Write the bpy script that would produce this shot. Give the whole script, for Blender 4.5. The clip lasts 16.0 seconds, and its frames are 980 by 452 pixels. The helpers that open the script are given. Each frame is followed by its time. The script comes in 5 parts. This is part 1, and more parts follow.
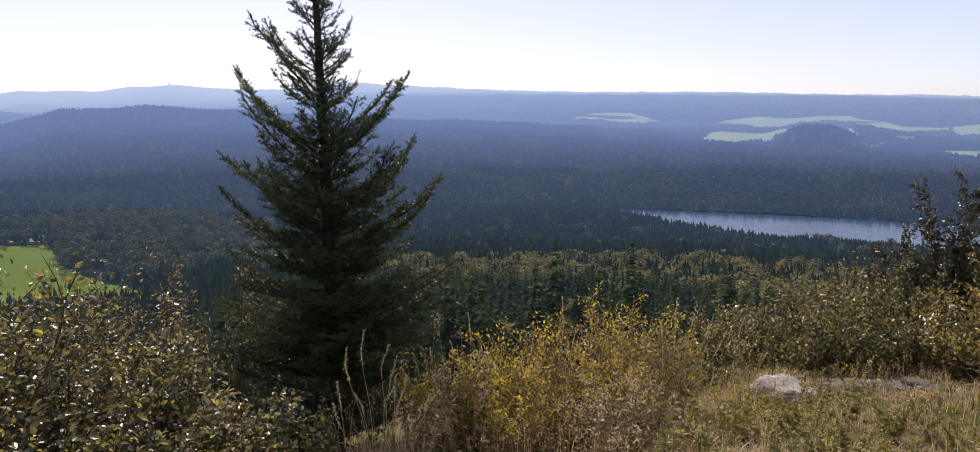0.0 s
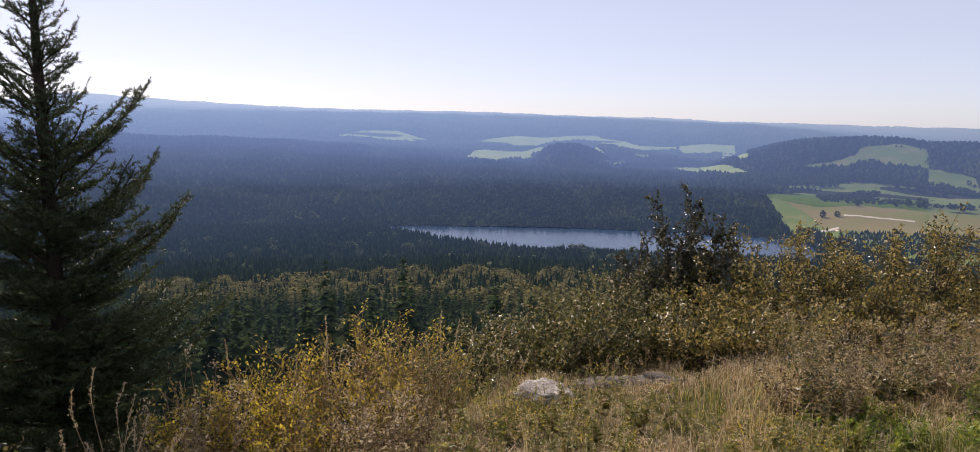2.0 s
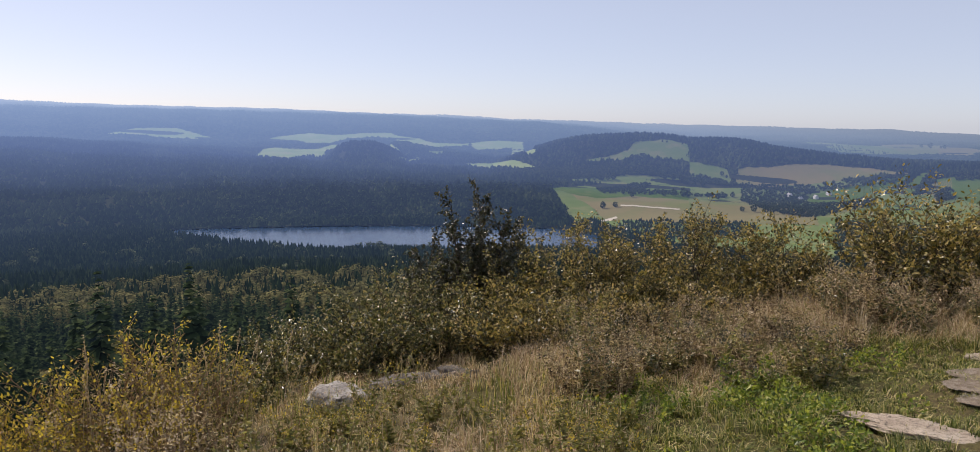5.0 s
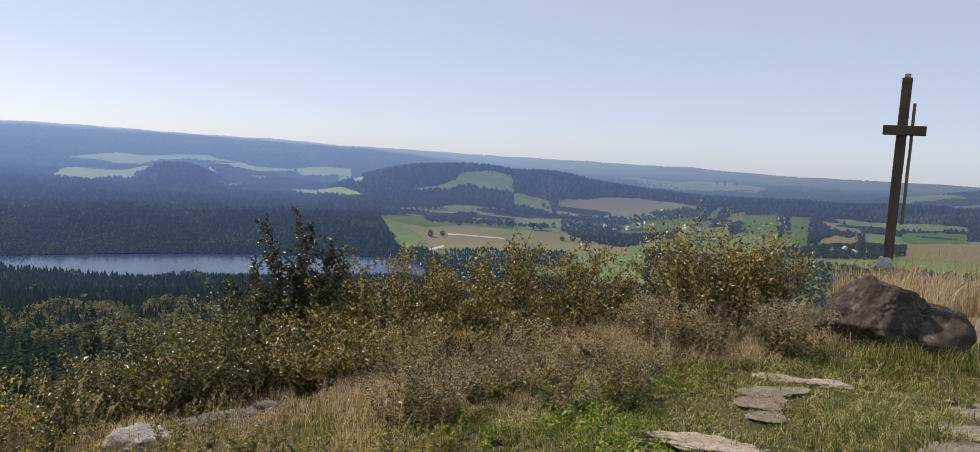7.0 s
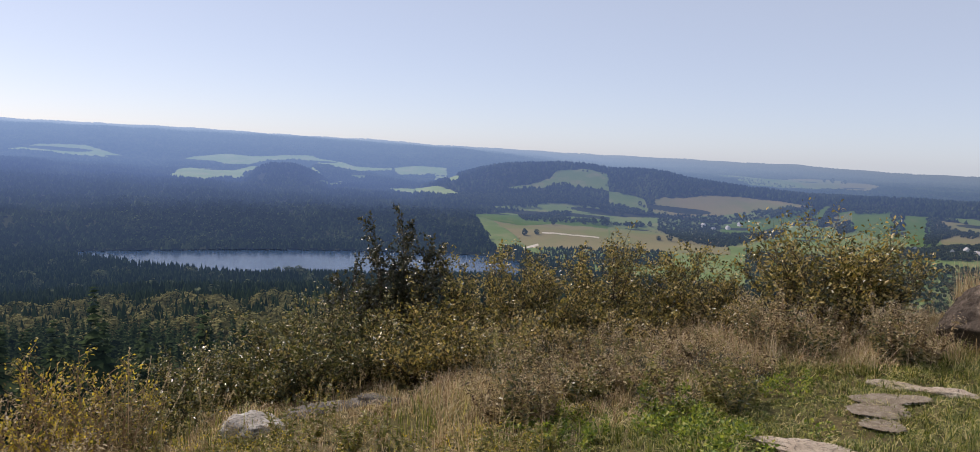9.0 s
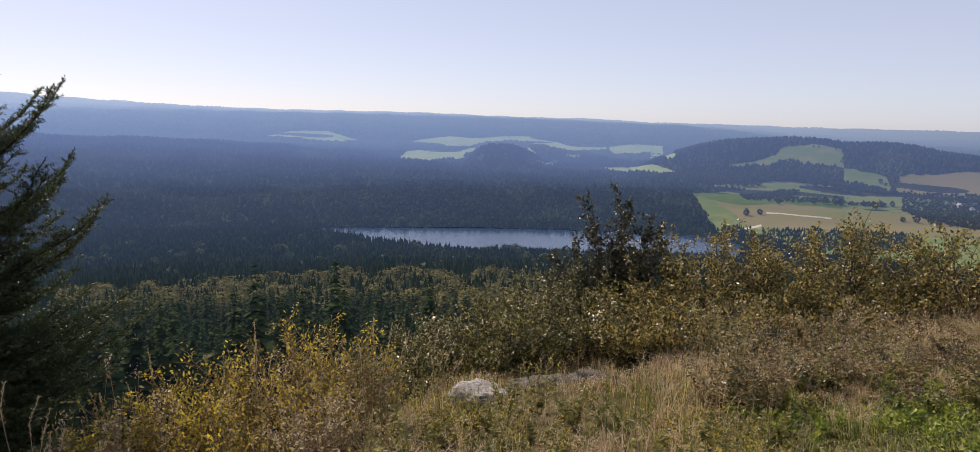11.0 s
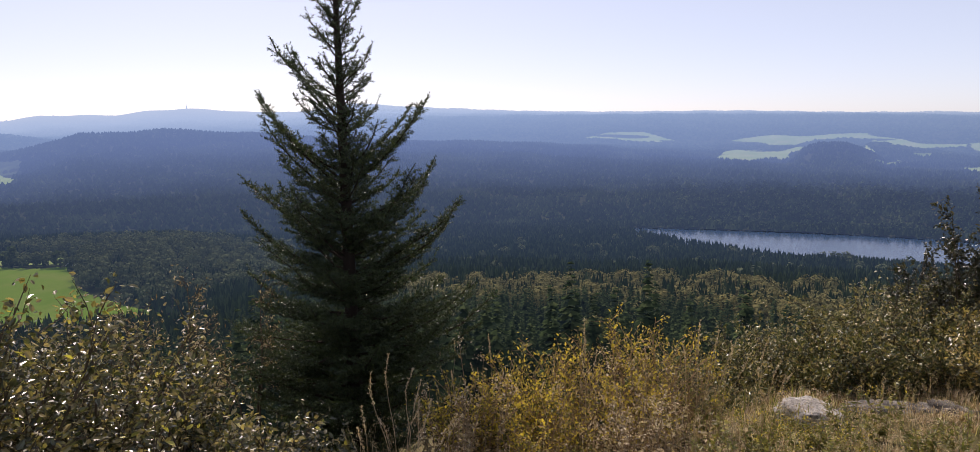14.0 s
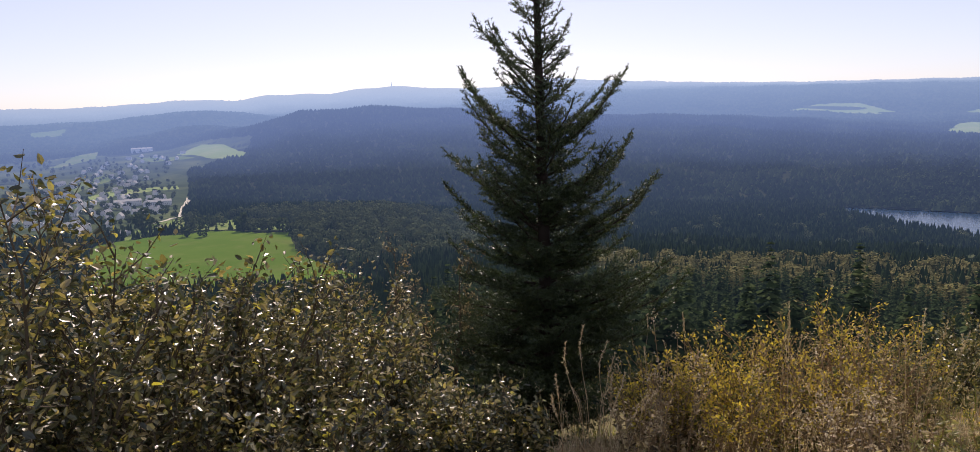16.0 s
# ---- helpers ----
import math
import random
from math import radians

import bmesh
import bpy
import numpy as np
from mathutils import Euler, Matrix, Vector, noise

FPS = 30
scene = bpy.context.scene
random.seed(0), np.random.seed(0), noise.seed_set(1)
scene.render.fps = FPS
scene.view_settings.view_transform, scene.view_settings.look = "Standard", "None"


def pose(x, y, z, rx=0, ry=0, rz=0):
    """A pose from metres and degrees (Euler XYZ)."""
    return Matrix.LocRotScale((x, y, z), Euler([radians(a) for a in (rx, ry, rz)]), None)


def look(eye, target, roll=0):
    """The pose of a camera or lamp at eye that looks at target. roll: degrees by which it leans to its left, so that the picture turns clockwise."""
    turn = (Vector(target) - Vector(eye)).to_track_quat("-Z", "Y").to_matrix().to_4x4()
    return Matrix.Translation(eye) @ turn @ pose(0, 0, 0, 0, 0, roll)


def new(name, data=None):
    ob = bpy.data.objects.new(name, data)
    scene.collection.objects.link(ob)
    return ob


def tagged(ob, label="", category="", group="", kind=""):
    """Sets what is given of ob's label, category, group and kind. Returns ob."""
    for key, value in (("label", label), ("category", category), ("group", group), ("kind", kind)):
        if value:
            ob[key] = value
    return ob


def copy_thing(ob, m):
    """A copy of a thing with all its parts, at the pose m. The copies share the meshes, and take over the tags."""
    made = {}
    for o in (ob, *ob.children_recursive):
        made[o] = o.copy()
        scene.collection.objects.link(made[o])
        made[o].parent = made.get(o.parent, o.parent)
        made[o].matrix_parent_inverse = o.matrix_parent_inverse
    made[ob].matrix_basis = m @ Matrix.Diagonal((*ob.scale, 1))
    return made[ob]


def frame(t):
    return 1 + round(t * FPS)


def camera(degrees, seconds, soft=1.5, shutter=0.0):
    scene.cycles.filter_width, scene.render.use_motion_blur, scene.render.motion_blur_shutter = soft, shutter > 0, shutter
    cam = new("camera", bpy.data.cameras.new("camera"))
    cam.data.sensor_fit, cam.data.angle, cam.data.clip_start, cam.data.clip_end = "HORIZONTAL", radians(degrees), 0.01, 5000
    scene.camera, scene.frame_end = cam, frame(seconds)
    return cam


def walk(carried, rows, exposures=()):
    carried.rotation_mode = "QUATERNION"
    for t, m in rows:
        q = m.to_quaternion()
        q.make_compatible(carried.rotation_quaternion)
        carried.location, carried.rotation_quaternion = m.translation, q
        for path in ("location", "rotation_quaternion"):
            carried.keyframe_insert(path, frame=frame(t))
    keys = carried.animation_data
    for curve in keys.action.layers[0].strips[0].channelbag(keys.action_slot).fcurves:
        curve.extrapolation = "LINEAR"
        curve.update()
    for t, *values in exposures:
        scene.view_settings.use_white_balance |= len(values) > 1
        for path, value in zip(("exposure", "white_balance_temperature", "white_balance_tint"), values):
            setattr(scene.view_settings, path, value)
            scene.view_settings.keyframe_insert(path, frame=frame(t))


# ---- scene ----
cam = camera(65.3, 16.0, soft=0.65)
ROWS = [
    (0.0, 0.000, 0.000, 1.620, 80.90, 0.20, -0.03),
    (0.5, 0.010, 0.023, 1.611, 80.02, -0.63, -6.83),
    (1.0, 0.033, 0.038, 1.605, 81.14, -0.39, -10.24),
    (1.5, 0.039, 0.063, 1.605, 82.23, -0.34, -13.21),
    (2.0, 0.057, 0.064, 1.601, 82.27, -0.68, -17.16),
    (2.5, 0.065, 0.065, 1.601, 82.97, -0.29, -19.46),
    (3.0, 0.078, 0.067, 1.597, 82.85, -0.11, -21.19),
    (3.5, 0.096, 0.071, 1.599, 82.14, -0.15, -24.20),
    (6.0, 0.155, 0.079, 1.601, 83.55, -2.09, -39.07),
    (6.5, 0.159, 0.076, 1.609, 84.30, -2.90, -43.03),
    (7.0, 0.166, 0.071, 1.612, 84.75, -2.74, -45.09),
    (7.5, 0.159, 0.061, 1.613, 84.10, -2.87, -46.31),
    (8.0, 0.153, 0.072, 1.609, 83.51, -2.38, -43.14),
    (8.5, 0.140, 0.088, 1.606, 83.97, -2.29, -40.70),
    (11.0, 0.065, 0.069, 1.605, 82.37, -0.78, -22.17),
    (11.5, 0.053, 0.070, 1.604, 81.85, -0.03, -18.45),
    (12.0, 0.039, 0.058, 1.610, 82.33, 0.80, -15.15),
    (12.5, 0.018, 0.037, 1.625, 84.00, -0.08, -12.17),
    (13.0, 0.000, 0.026, 1.632, 85.03, -0.11, -8.00),
    (13.5, -0.021, 0.002, 1.635, 84.42, 0.07, -4.30),
    (14.0, -0.040, -0.005, 1.635, 82.41, 0.69, 0.99),
    (14.5, -0.054, -0.017, 1.631, 81.80, 1.56, 6.26),
    (15.0, -0.060, -0.027, 1.630, 81.18, 1.49, 9.01),
    (15.5, -0.063, -0.034, 1.630, 80.84, 1.35, 11.99),
    (16.0, -0.070, -0.017, 1.626, 80.78, 1.47, 15.21),
]
walk(cam, [(t, pose(x, y, z, rx, ry, rz)) for t, x, y, z, rx, ry, rz in ROWS], exposures=[(0.0, 0.16, 6850, 24.5), (1.2, 0.16, 6850, 24.5), (2.0, 0.06, 6850, 24.5), (2.5, -0.03, 6850, 23.5), (3.5, -0.08, 6800, 22.5), (7.0, -0.02, 6600, 19.0), (8.5, -0.04, 6600, 19.0), (11.0, -0.06, 6800, 22.5), (12.5, 0.0, 6850, 23.5), (13.5, 0.06, 6850, 24.5), (16.0, 0.04, 6850, 24.5)])

# ---- sky and sun ----
SUN_AZ, SUN_EL = -18.0, 43.0
world = bpy.data.worlds.new("world")
scene.world = world
world.use_nodes = True
wn, wl = world.node_tree.nodes, world.node_tree.links
sky = wn.new("ShaderNodeTexSky")
sky.sky_type = "NISHITA"
sky.sun_disc = False
sky.sun_elevation, sky.sun_rotation = radians(SUN_EL), radians(SUN_AZ)
sky.altitude, sky.air_density, sky.dust_density, sky.ozone_density = 800, 0.65, 1.2, 1.5
thin_cloud = wn.new("ShaderNodeMix")
thin_cloud.data_type = "RGBA"
thin_cloud.inputs[0].default_value = 0.48
thin_cloud.inputs[7].default_value = (6.2, 7.05, 7.85, 1)
wl.new(sky.outputs[0], thin_cloud.inputs[6])
wl.new(thin_cloud.outputs[2], wn["Background"].inputs[0])
wn["Background"].inputs[1].default_value = 0.121
sun_data = bpy.data.lights.new("sun", "SUN")
sun_data.energy, sun_data.angle, sun_data.color = 5.0, radians(0.53), (1.0, 0.93, 0.82)
sun = new("sun", sun_data)
sd = Vector((math.sin(radians(SUN_AZ)) * math.cos(radians(SUN_EL)), math.cos(radians(SUN_AZ)) * math.cos(radians(SUN_EL)), math.sin(radians(SUN_EL))))
sun.matrix_world = look(sd * 100, (0, 0, 0))

# ---- small tools ----
EYE_Z = 1.62
rng = np.random.default_rng(7)


def raw_mesh(name, verts, tris, smooth=False):
    """A mesh from an (n, 3) array of places and an (m, 3) array of triangles."""
    verts, tris = np.asarray(verts, np.float32).reshape(-1, 3), np.asarray(tris, np.int32).reshape(-1, 3)
    me = bpy.data.meshes.new(name)
    me.vertices.add(len(verts))
    me.vertices.foreach_set("co", verts.ravel())
    me.loops.add(tris.size)
    me.loops.foreach_set("vertex_index", tris.ravel())
    me.polygons.add(len(tris))
    me.polygons.foreach_set("loop_start", np.arange(0, tris.size, 3, dtype=np.int32))
    me.polygons.foreach_set("use_smooth", np.full(len(tris), smooth))
    me.update(calc_edges=True)
    return me


def arrays(name, verts, tris, material, parent=None, label="", smooth=False):
    me = raw_mesh(name, verts, tris, smooth)
    me.materials.append(material)
    ob = new(name, me)
    ob.parent = parent
    return tagged(ob, label) if label else ob


def part(name, bm, material, parent=None, label="", smooth=False):
    """Links a bmesh as one mesh object under a thing or a part."""
    me = bpy.data.meshes.new(name)
    if smooth:
        for f in bm.faces:
            f.smooth = True
    bm.to_mesh(me)
    bm.free()
    me.materials.append(material)
    ob = new(name, me)
    ob.parent = parent
    return tagged(ob, label) if label else ob


def empty(name, m, label, category, group="", kind=""):
    ob = new(name)
    ob.empty_display_size = 0.1
    ob.matrix_world = m
    return tagged(ob, label, category, group, kind)


def box(bm, cx, cy, cz, sx, sy, sz, bevel=0.0, turn=None):
    made = bmesh.ops.create_cube(bm, size=1.0)["verts"]
    bmesh.ops.scale(bm, vec=(sx, sy, sz), verts=made)
    if bevel:
        edges = list({e for v in made for e in v.link_edges})
        made = list({v for f in bmesh.ops.bevel(bm, geom=edges, offset=bevel, segments=2, affect="EDGES", profile=0.6)["faces"] for v in f.verts} | {v for v in made if v.is_valid})
    if turn is not None:
        bmesh.ops.transform(bm, matrix=turn, verts=made)
    bmesh.ops.translate(bm, vec=(cx, cy, cz), verts=made)
    return made


def tube(points, radii, sides=5):
    """Vertices and triangles of a tapering tube along points."""
    pts = np.asarray(points, float)
    n = len(pts)
    d = np.gradient(pts, axis=0)
    d /= np.linalg.norm(d, axis=1, keepdims=True) + 1e-9
    ref = np.where(np.abs(d[:, 2:3]) > 0.9, np.array([[1.0, 0, 0]]), np.array([[0, 0, 1.0]]))
    u = np.cross(d, ref)
    u /= np.linalg.norm(u, axis=1, keepdims=True) + 1e-9
    w = np.cross(d, u)
    a = np.linspace(0, 2 * np.pi, sides, endpoint=False)
    r = np.broadcast_to(np.asarray(radii, float), (n,))
    v = pts[:, None] + r[:, None, None] * (u[:, None] * np.cos(a)[None, :, None] + w[:, None] * np.sin(a)[None, :, None])
    i, j = np.meshgrid(np.arange(n - 1), np.arange(sides), indexing="ij")
    p, q = i * sides + j, i * sides + (j + 1) % sides
    t = np.stack([np.stack([p, q, q + sides], -1), np.stack([p, q + sides, p + sides], -1)], 2).reshape(-1, 3)
    return v.reshape(-1, 3), t


class Soup:
    """Collects many small pieces into one pair of arrays."""

    def __init__(self):
        self.v, self.t, self.n = [], [], 0

    def add(self, v, t):
        v = np.asarray(v, float).reshape(-1, 3)
        self.v.append(v)
        self.t.append(np.asarray(t, np.int64).reshape(-1, 3) + self.n)
        self.n += len(v)

    def many(self, v, t):
        """v: (n, k, 3), one template of triangles t for each."""
        n, k = v.shape[:2]
        t = np.asarray(t)
        self.add(v.reshape(-1, 3), (t[None] + k * np.arange(n)[:, None, None]).reshape(-1, 3))

    def out(self):
        return np.concatenate(self.v), np.concatenate(self.t)


def unit(v):
    return v / (np.linalg.norm(v, axis=-1, keepdims=True) + 1e-9)


LEAF = np.array([(0, 0, 0), (0.3, 0.27, 0.07), (0.72, 0.2, 0.03), (1, 0, -0.1), (0.72, -0.2, 0.03), (0.3, -0.27, 0.07)])
LEAF_T = np.array([(0, 3, 2), (0, 2, 1), (0, 5, 4), (0, 4, 3)])
SLIM = np.array([(0, 0, 0), (0.45, 0.13, 0.04), (1, 0, -0.08), (0.45, -0.13, 0.04)])
SLIM_T = np.array([(0, 2, 1), (0, 3, 2)])


def leaves(soup, at, way, size, gen, shape=LEAF, tris=LEAF_T, loose=0.6):
    """Leaves at places, pointing along way with some looseness."""
    n = len(at)
    d = unit(way + loose * gen.normal(size=(n, 3)))
    up = unit(np.array([0, 0, 1.0]) + 0.7 * gen.normal(size=(n, 3)))
    s = unit(np.cross(up, d))
    u = np.cross(d, s)
    size = np.asarray(size).reshape(-1, 1, 1)
    v = at[:, None] + size * (shape[None, :, 0:1] * d[:, None] + shape[None, :, 1:2] * s[:, None] + shape[None, :, 2:3] * u[:, None])
    soup.many(v, tris)


# ---- materials ----
def material(name, build):
    m = bpy.data.materials.new(name)
    m.use_nodes = True
    nodes, links = m.node_tree.nodes, m.node_tree.links
    nodes.clear()
    out = nodes.new("ShaderNodeOutputMaterial")
    links.new(build(nodes, links), out.inputs[0])
    return m


def ramp(nodes, links, fac, stops):
    r = nodes.new("ShaderNodeValToRGB")
    links.new(fac, r.inputs[0])
    e = r.color_ramp.elements
    while len(e) < len(stops):
        e.new(0.5)
    for el, (p, c) in zip(e, stops):
        el.position, el.color = p, (*c, 1)
    return r.outputs[0]


def noise_out(nodes, links, scale, detail=4, rough=0.6, coords="Object", stretch=None):
    tc = nodes.new("ShaderNodeTexCoord")
    src = tc.outputs[coords]
    if stretch:
        mp = nodes.new("ShaderNodeMapping")
        mp.inputs["Scale"].default_value = stretch
        links.new(src, mp.inputs[0])
        src = mp.outputs[0]
    n = nodes.new("ShaderNodeTexNoise")
    n.inputs["Scale"].default_value, n.inputs["Detail"].default_value, n.inputs["Roughness"].default_value = scale, detail, rough
    links.new(src, n.inputs["Vector"])
    return n.outputs[0]


def mixed(nodes, links, a, b, fac, blend="MIX"):
    m = nodes.new("ShaderNodeMix")
    m.data_type, m.blend_type = "RGBA", blend
    for sock, val in ((m.inputs[0], fac), (m.inputs[6], a), (m.inputs[7], b)):
        if isinstance(val, (int, float)):
            sock.default_value = val
        elif isinstance(val, tuple):
            sock.default_value = (*val, 1)
        else:
            links.new(val, sock)
    return m.outputs[2]


def bump(nodes, links, height, strength, distance):
    b = nodes.new("ShaderNodeBump")
    b.inputs["Strength"].default_value, b.inputs["Distance"].default_value = strength, distance
    links.new(height, b.inputs["Height"])
    return b.outputs[0]


def principled(nodes, links, colour, rough=0.8, normal=None, metal=0.0, spec=0.3):
    p = nodes.new("ShaderNodeBsdfPrincipled")
    if isinstance(colour, tuple):
        p.inputs["Base Color"].default_value = (*colour, 1)
    else:
        links.new(colour, p.inputs["Base Color"])
    if isinstance(rough, float):
        p.inputs["Roughness"].default_value = rough
    else:
        links.new(rough, p.inputs["Roughness"])
    p.inputs["Metallic"].default_value = metal
    p.inputs["Specular IOR Level"].default_value = spec
    if normal is not None:
        links.new(normal, p.inputs["Normal"])
    return p.outputs[0]


def leafy(name, stops, rough=0.45, through_share=0.4, spec=0.4, big=None):
    """Thin leaves: each its own tone, light passes through them."""
    def build(nodes, links):
        geo = nodes.new("ShaderNodeNewGeometry")
        col = ramp(nodes, links, geo.outputs["Random Per Island"], stops)
        if big:
            col = mixed(nodes, links, col, big, ramp(nodes, links, noise_out(nodes, links, 1.3, 2), [(0.45, (0, 0, 0)), (0.7, (0.6, 0.6, 0.6))]))
        p = principled(nodes, links, col, rough, spec=spec)
        tr = nodes.new("ShaderNodeBsdfTranslucent")
        bright = mixed(nodes, links, col, (1.25, 1.25, 0.7), 1.0, "MULTIPLY")
        links.new(bright, tr.inputs[0])
        mx = nodes.new("ShaderNodeMixShader")
        mx.inputs[0].default_value = through_share
        links.new(p, mx.inputs[1])
        links.new(tr.outputs[0], mx.inputs[2])
        return mx.outputs[0]
    return material(name, build)


# haze painted into the far materials: glow added and surface dimmed with distance
HAZE_FAR = 4600.0
HAZE_GLOW = [(0.0, (0, 0, 0)), (0.1, (0.009, 0.016, 0.025)), (0.28, (0.021, 0.037, 0.07)), (0.4, (0.044, 0.07, 0.13)), (0.53, (0.12, 0.19, 0.37)), (0.7, (0.19, 0.3, 0.52)), (0.78, (0.25, 0.38, 0.61)), (0.87, (0.38, 0.53, 0.76)), (1.0, (0.5, 0.64, 0.83))]
HAZE_DIMMING = [(0.0, (0, 0, 0)), (0.1, (0.02,) * 3), (0.3, (0.1,) * 3), (0.4, (0.3,) * 3), (0.56, (0.5,) * 3), (0.75, (0.65,) * 3), (0.97, (0.9,) * 3)]


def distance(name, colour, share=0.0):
    """The far country: a surface with haze painted in, as emission and dimming that grow with distance from the summit.
    """
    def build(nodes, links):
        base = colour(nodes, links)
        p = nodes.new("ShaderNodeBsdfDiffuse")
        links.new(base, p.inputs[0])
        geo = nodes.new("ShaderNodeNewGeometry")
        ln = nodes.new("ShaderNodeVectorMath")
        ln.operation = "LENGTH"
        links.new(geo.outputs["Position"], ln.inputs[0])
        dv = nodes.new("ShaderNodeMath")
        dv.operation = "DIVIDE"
        dv.inputs[1].default_value = HAZE_FAR
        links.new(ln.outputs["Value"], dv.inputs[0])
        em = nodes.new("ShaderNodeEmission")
        links.new(ramp(nodes, links, dv.outputs[0], HAZE_GLOW), em.inputs[0])
        # the painted haze glows most towards the sun
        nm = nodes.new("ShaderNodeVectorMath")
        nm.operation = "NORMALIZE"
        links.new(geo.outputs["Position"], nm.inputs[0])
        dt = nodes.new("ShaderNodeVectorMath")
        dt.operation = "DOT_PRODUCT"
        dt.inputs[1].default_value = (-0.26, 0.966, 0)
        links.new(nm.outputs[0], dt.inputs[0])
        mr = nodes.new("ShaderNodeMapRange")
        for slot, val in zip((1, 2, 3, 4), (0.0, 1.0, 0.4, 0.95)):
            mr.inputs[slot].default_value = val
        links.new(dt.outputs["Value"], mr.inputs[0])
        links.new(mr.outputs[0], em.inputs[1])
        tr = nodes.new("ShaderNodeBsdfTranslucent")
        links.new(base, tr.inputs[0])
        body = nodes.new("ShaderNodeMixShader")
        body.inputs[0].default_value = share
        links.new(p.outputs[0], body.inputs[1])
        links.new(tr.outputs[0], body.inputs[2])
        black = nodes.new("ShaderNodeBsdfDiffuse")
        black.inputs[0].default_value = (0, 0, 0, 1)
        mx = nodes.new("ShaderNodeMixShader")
        links.new(ramp(nodes, links, dv.outputs[0], HAZE_DIMMING), mx.inputs[0])
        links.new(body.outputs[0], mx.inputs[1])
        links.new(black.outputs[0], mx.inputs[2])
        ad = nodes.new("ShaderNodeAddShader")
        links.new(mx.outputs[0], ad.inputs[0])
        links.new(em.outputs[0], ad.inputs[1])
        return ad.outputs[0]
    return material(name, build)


def islands(stops, patch=None):
    def build(nodes, links):
        geo = nodes.new("ShaderNodeNewGeometry")
        col = ramp(nodes, links, geo.outputs["Random Per Island"], stops)
        if patch:
            col = mixed(nodes, links, col, patch, ramp(nodes, links, noise_out(nodes, links, 0.006, 3), [(0.52, (0, 0, 0)), (0.68, (0.55,) * 3)]))
        return col
    return build


def mottled(a, b, scale, c=None, scale2=0.3):
    def build(nodes, links):
        col = mixed(nodes, links, a, b, ramp(nodes, links, noise_out(nodes, links, scale, 5), [(0.35, (0, 0, 0)), (0.65, (1, 1, 1))]))
        if c:
            col = mixed(nodes, links, col, c, ramp(nodes, links, noise_out(nodes, links, scale2, 4), [(0.5, (0, 0, 0)), (0.72, (0.8,) * 3)]))
        return col
    return build


# far materials: own colours, each with the painted haze on top
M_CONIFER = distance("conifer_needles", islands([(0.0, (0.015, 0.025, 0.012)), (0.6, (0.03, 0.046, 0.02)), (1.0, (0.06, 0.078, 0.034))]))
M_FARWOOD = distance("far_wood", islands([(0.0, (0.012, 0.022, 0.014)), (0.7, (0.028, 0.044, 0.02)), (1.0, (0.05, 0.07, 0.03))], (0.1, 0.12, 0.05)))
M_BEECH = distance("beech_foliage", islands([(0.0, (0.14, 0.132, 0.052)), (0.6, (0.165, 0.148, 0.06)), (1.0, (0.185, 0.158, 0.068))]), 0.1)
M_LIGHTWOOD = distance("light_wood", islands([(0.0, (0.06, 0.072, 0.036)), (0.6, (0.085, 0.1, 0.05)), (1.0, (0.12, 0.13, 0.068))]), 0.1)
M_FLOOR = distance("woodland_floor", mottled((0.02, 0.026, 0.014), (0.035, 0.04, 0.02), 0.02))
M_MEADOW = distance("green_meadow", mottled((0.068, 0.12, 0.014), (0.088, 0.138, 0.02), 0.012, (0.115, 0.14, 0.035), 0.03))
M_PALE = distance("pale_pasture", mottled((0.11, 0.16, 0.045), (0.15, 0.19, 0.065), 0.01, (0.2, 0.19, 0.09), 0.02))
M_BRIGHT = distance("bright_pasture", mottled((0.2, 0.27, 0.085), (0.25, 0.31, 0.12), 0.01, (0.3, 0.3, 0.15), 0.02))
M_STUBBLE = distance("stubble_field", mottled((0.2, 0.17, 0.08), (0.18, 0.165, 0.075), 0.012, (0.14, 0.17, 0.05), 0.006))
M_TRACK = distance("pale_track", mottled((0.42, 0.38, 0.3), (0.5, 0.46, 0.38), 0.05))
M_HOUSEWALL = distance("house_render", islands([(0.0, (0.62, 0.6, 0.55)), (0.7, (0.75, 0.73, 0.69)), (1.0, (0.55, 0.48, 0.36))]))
# roof tones with the glint of sunlit roofs put in as paler colour
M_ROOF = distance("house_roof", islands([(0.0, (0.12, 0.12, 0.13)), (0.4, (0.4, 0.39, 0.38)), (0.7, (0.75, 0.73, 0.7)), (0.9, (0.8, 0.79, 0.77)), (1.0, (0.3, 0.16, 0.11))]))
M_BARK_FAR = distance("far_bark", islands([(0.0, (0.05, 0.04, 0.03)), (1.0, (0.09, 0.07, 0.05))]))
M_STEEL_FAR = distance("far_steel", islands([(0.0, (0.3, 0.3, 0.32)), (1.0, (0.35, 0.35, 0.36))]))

# ---- the lie of the land: bearings (degrees, clockwise from the first view) and heights ----
BEARINGS = [-75, -48, -42, -38, -34, -29, -24, -18, -7, 0, 7, 14, 20, 28, 36, 41, 46, 50, 55, 60, 70, 80, 100]
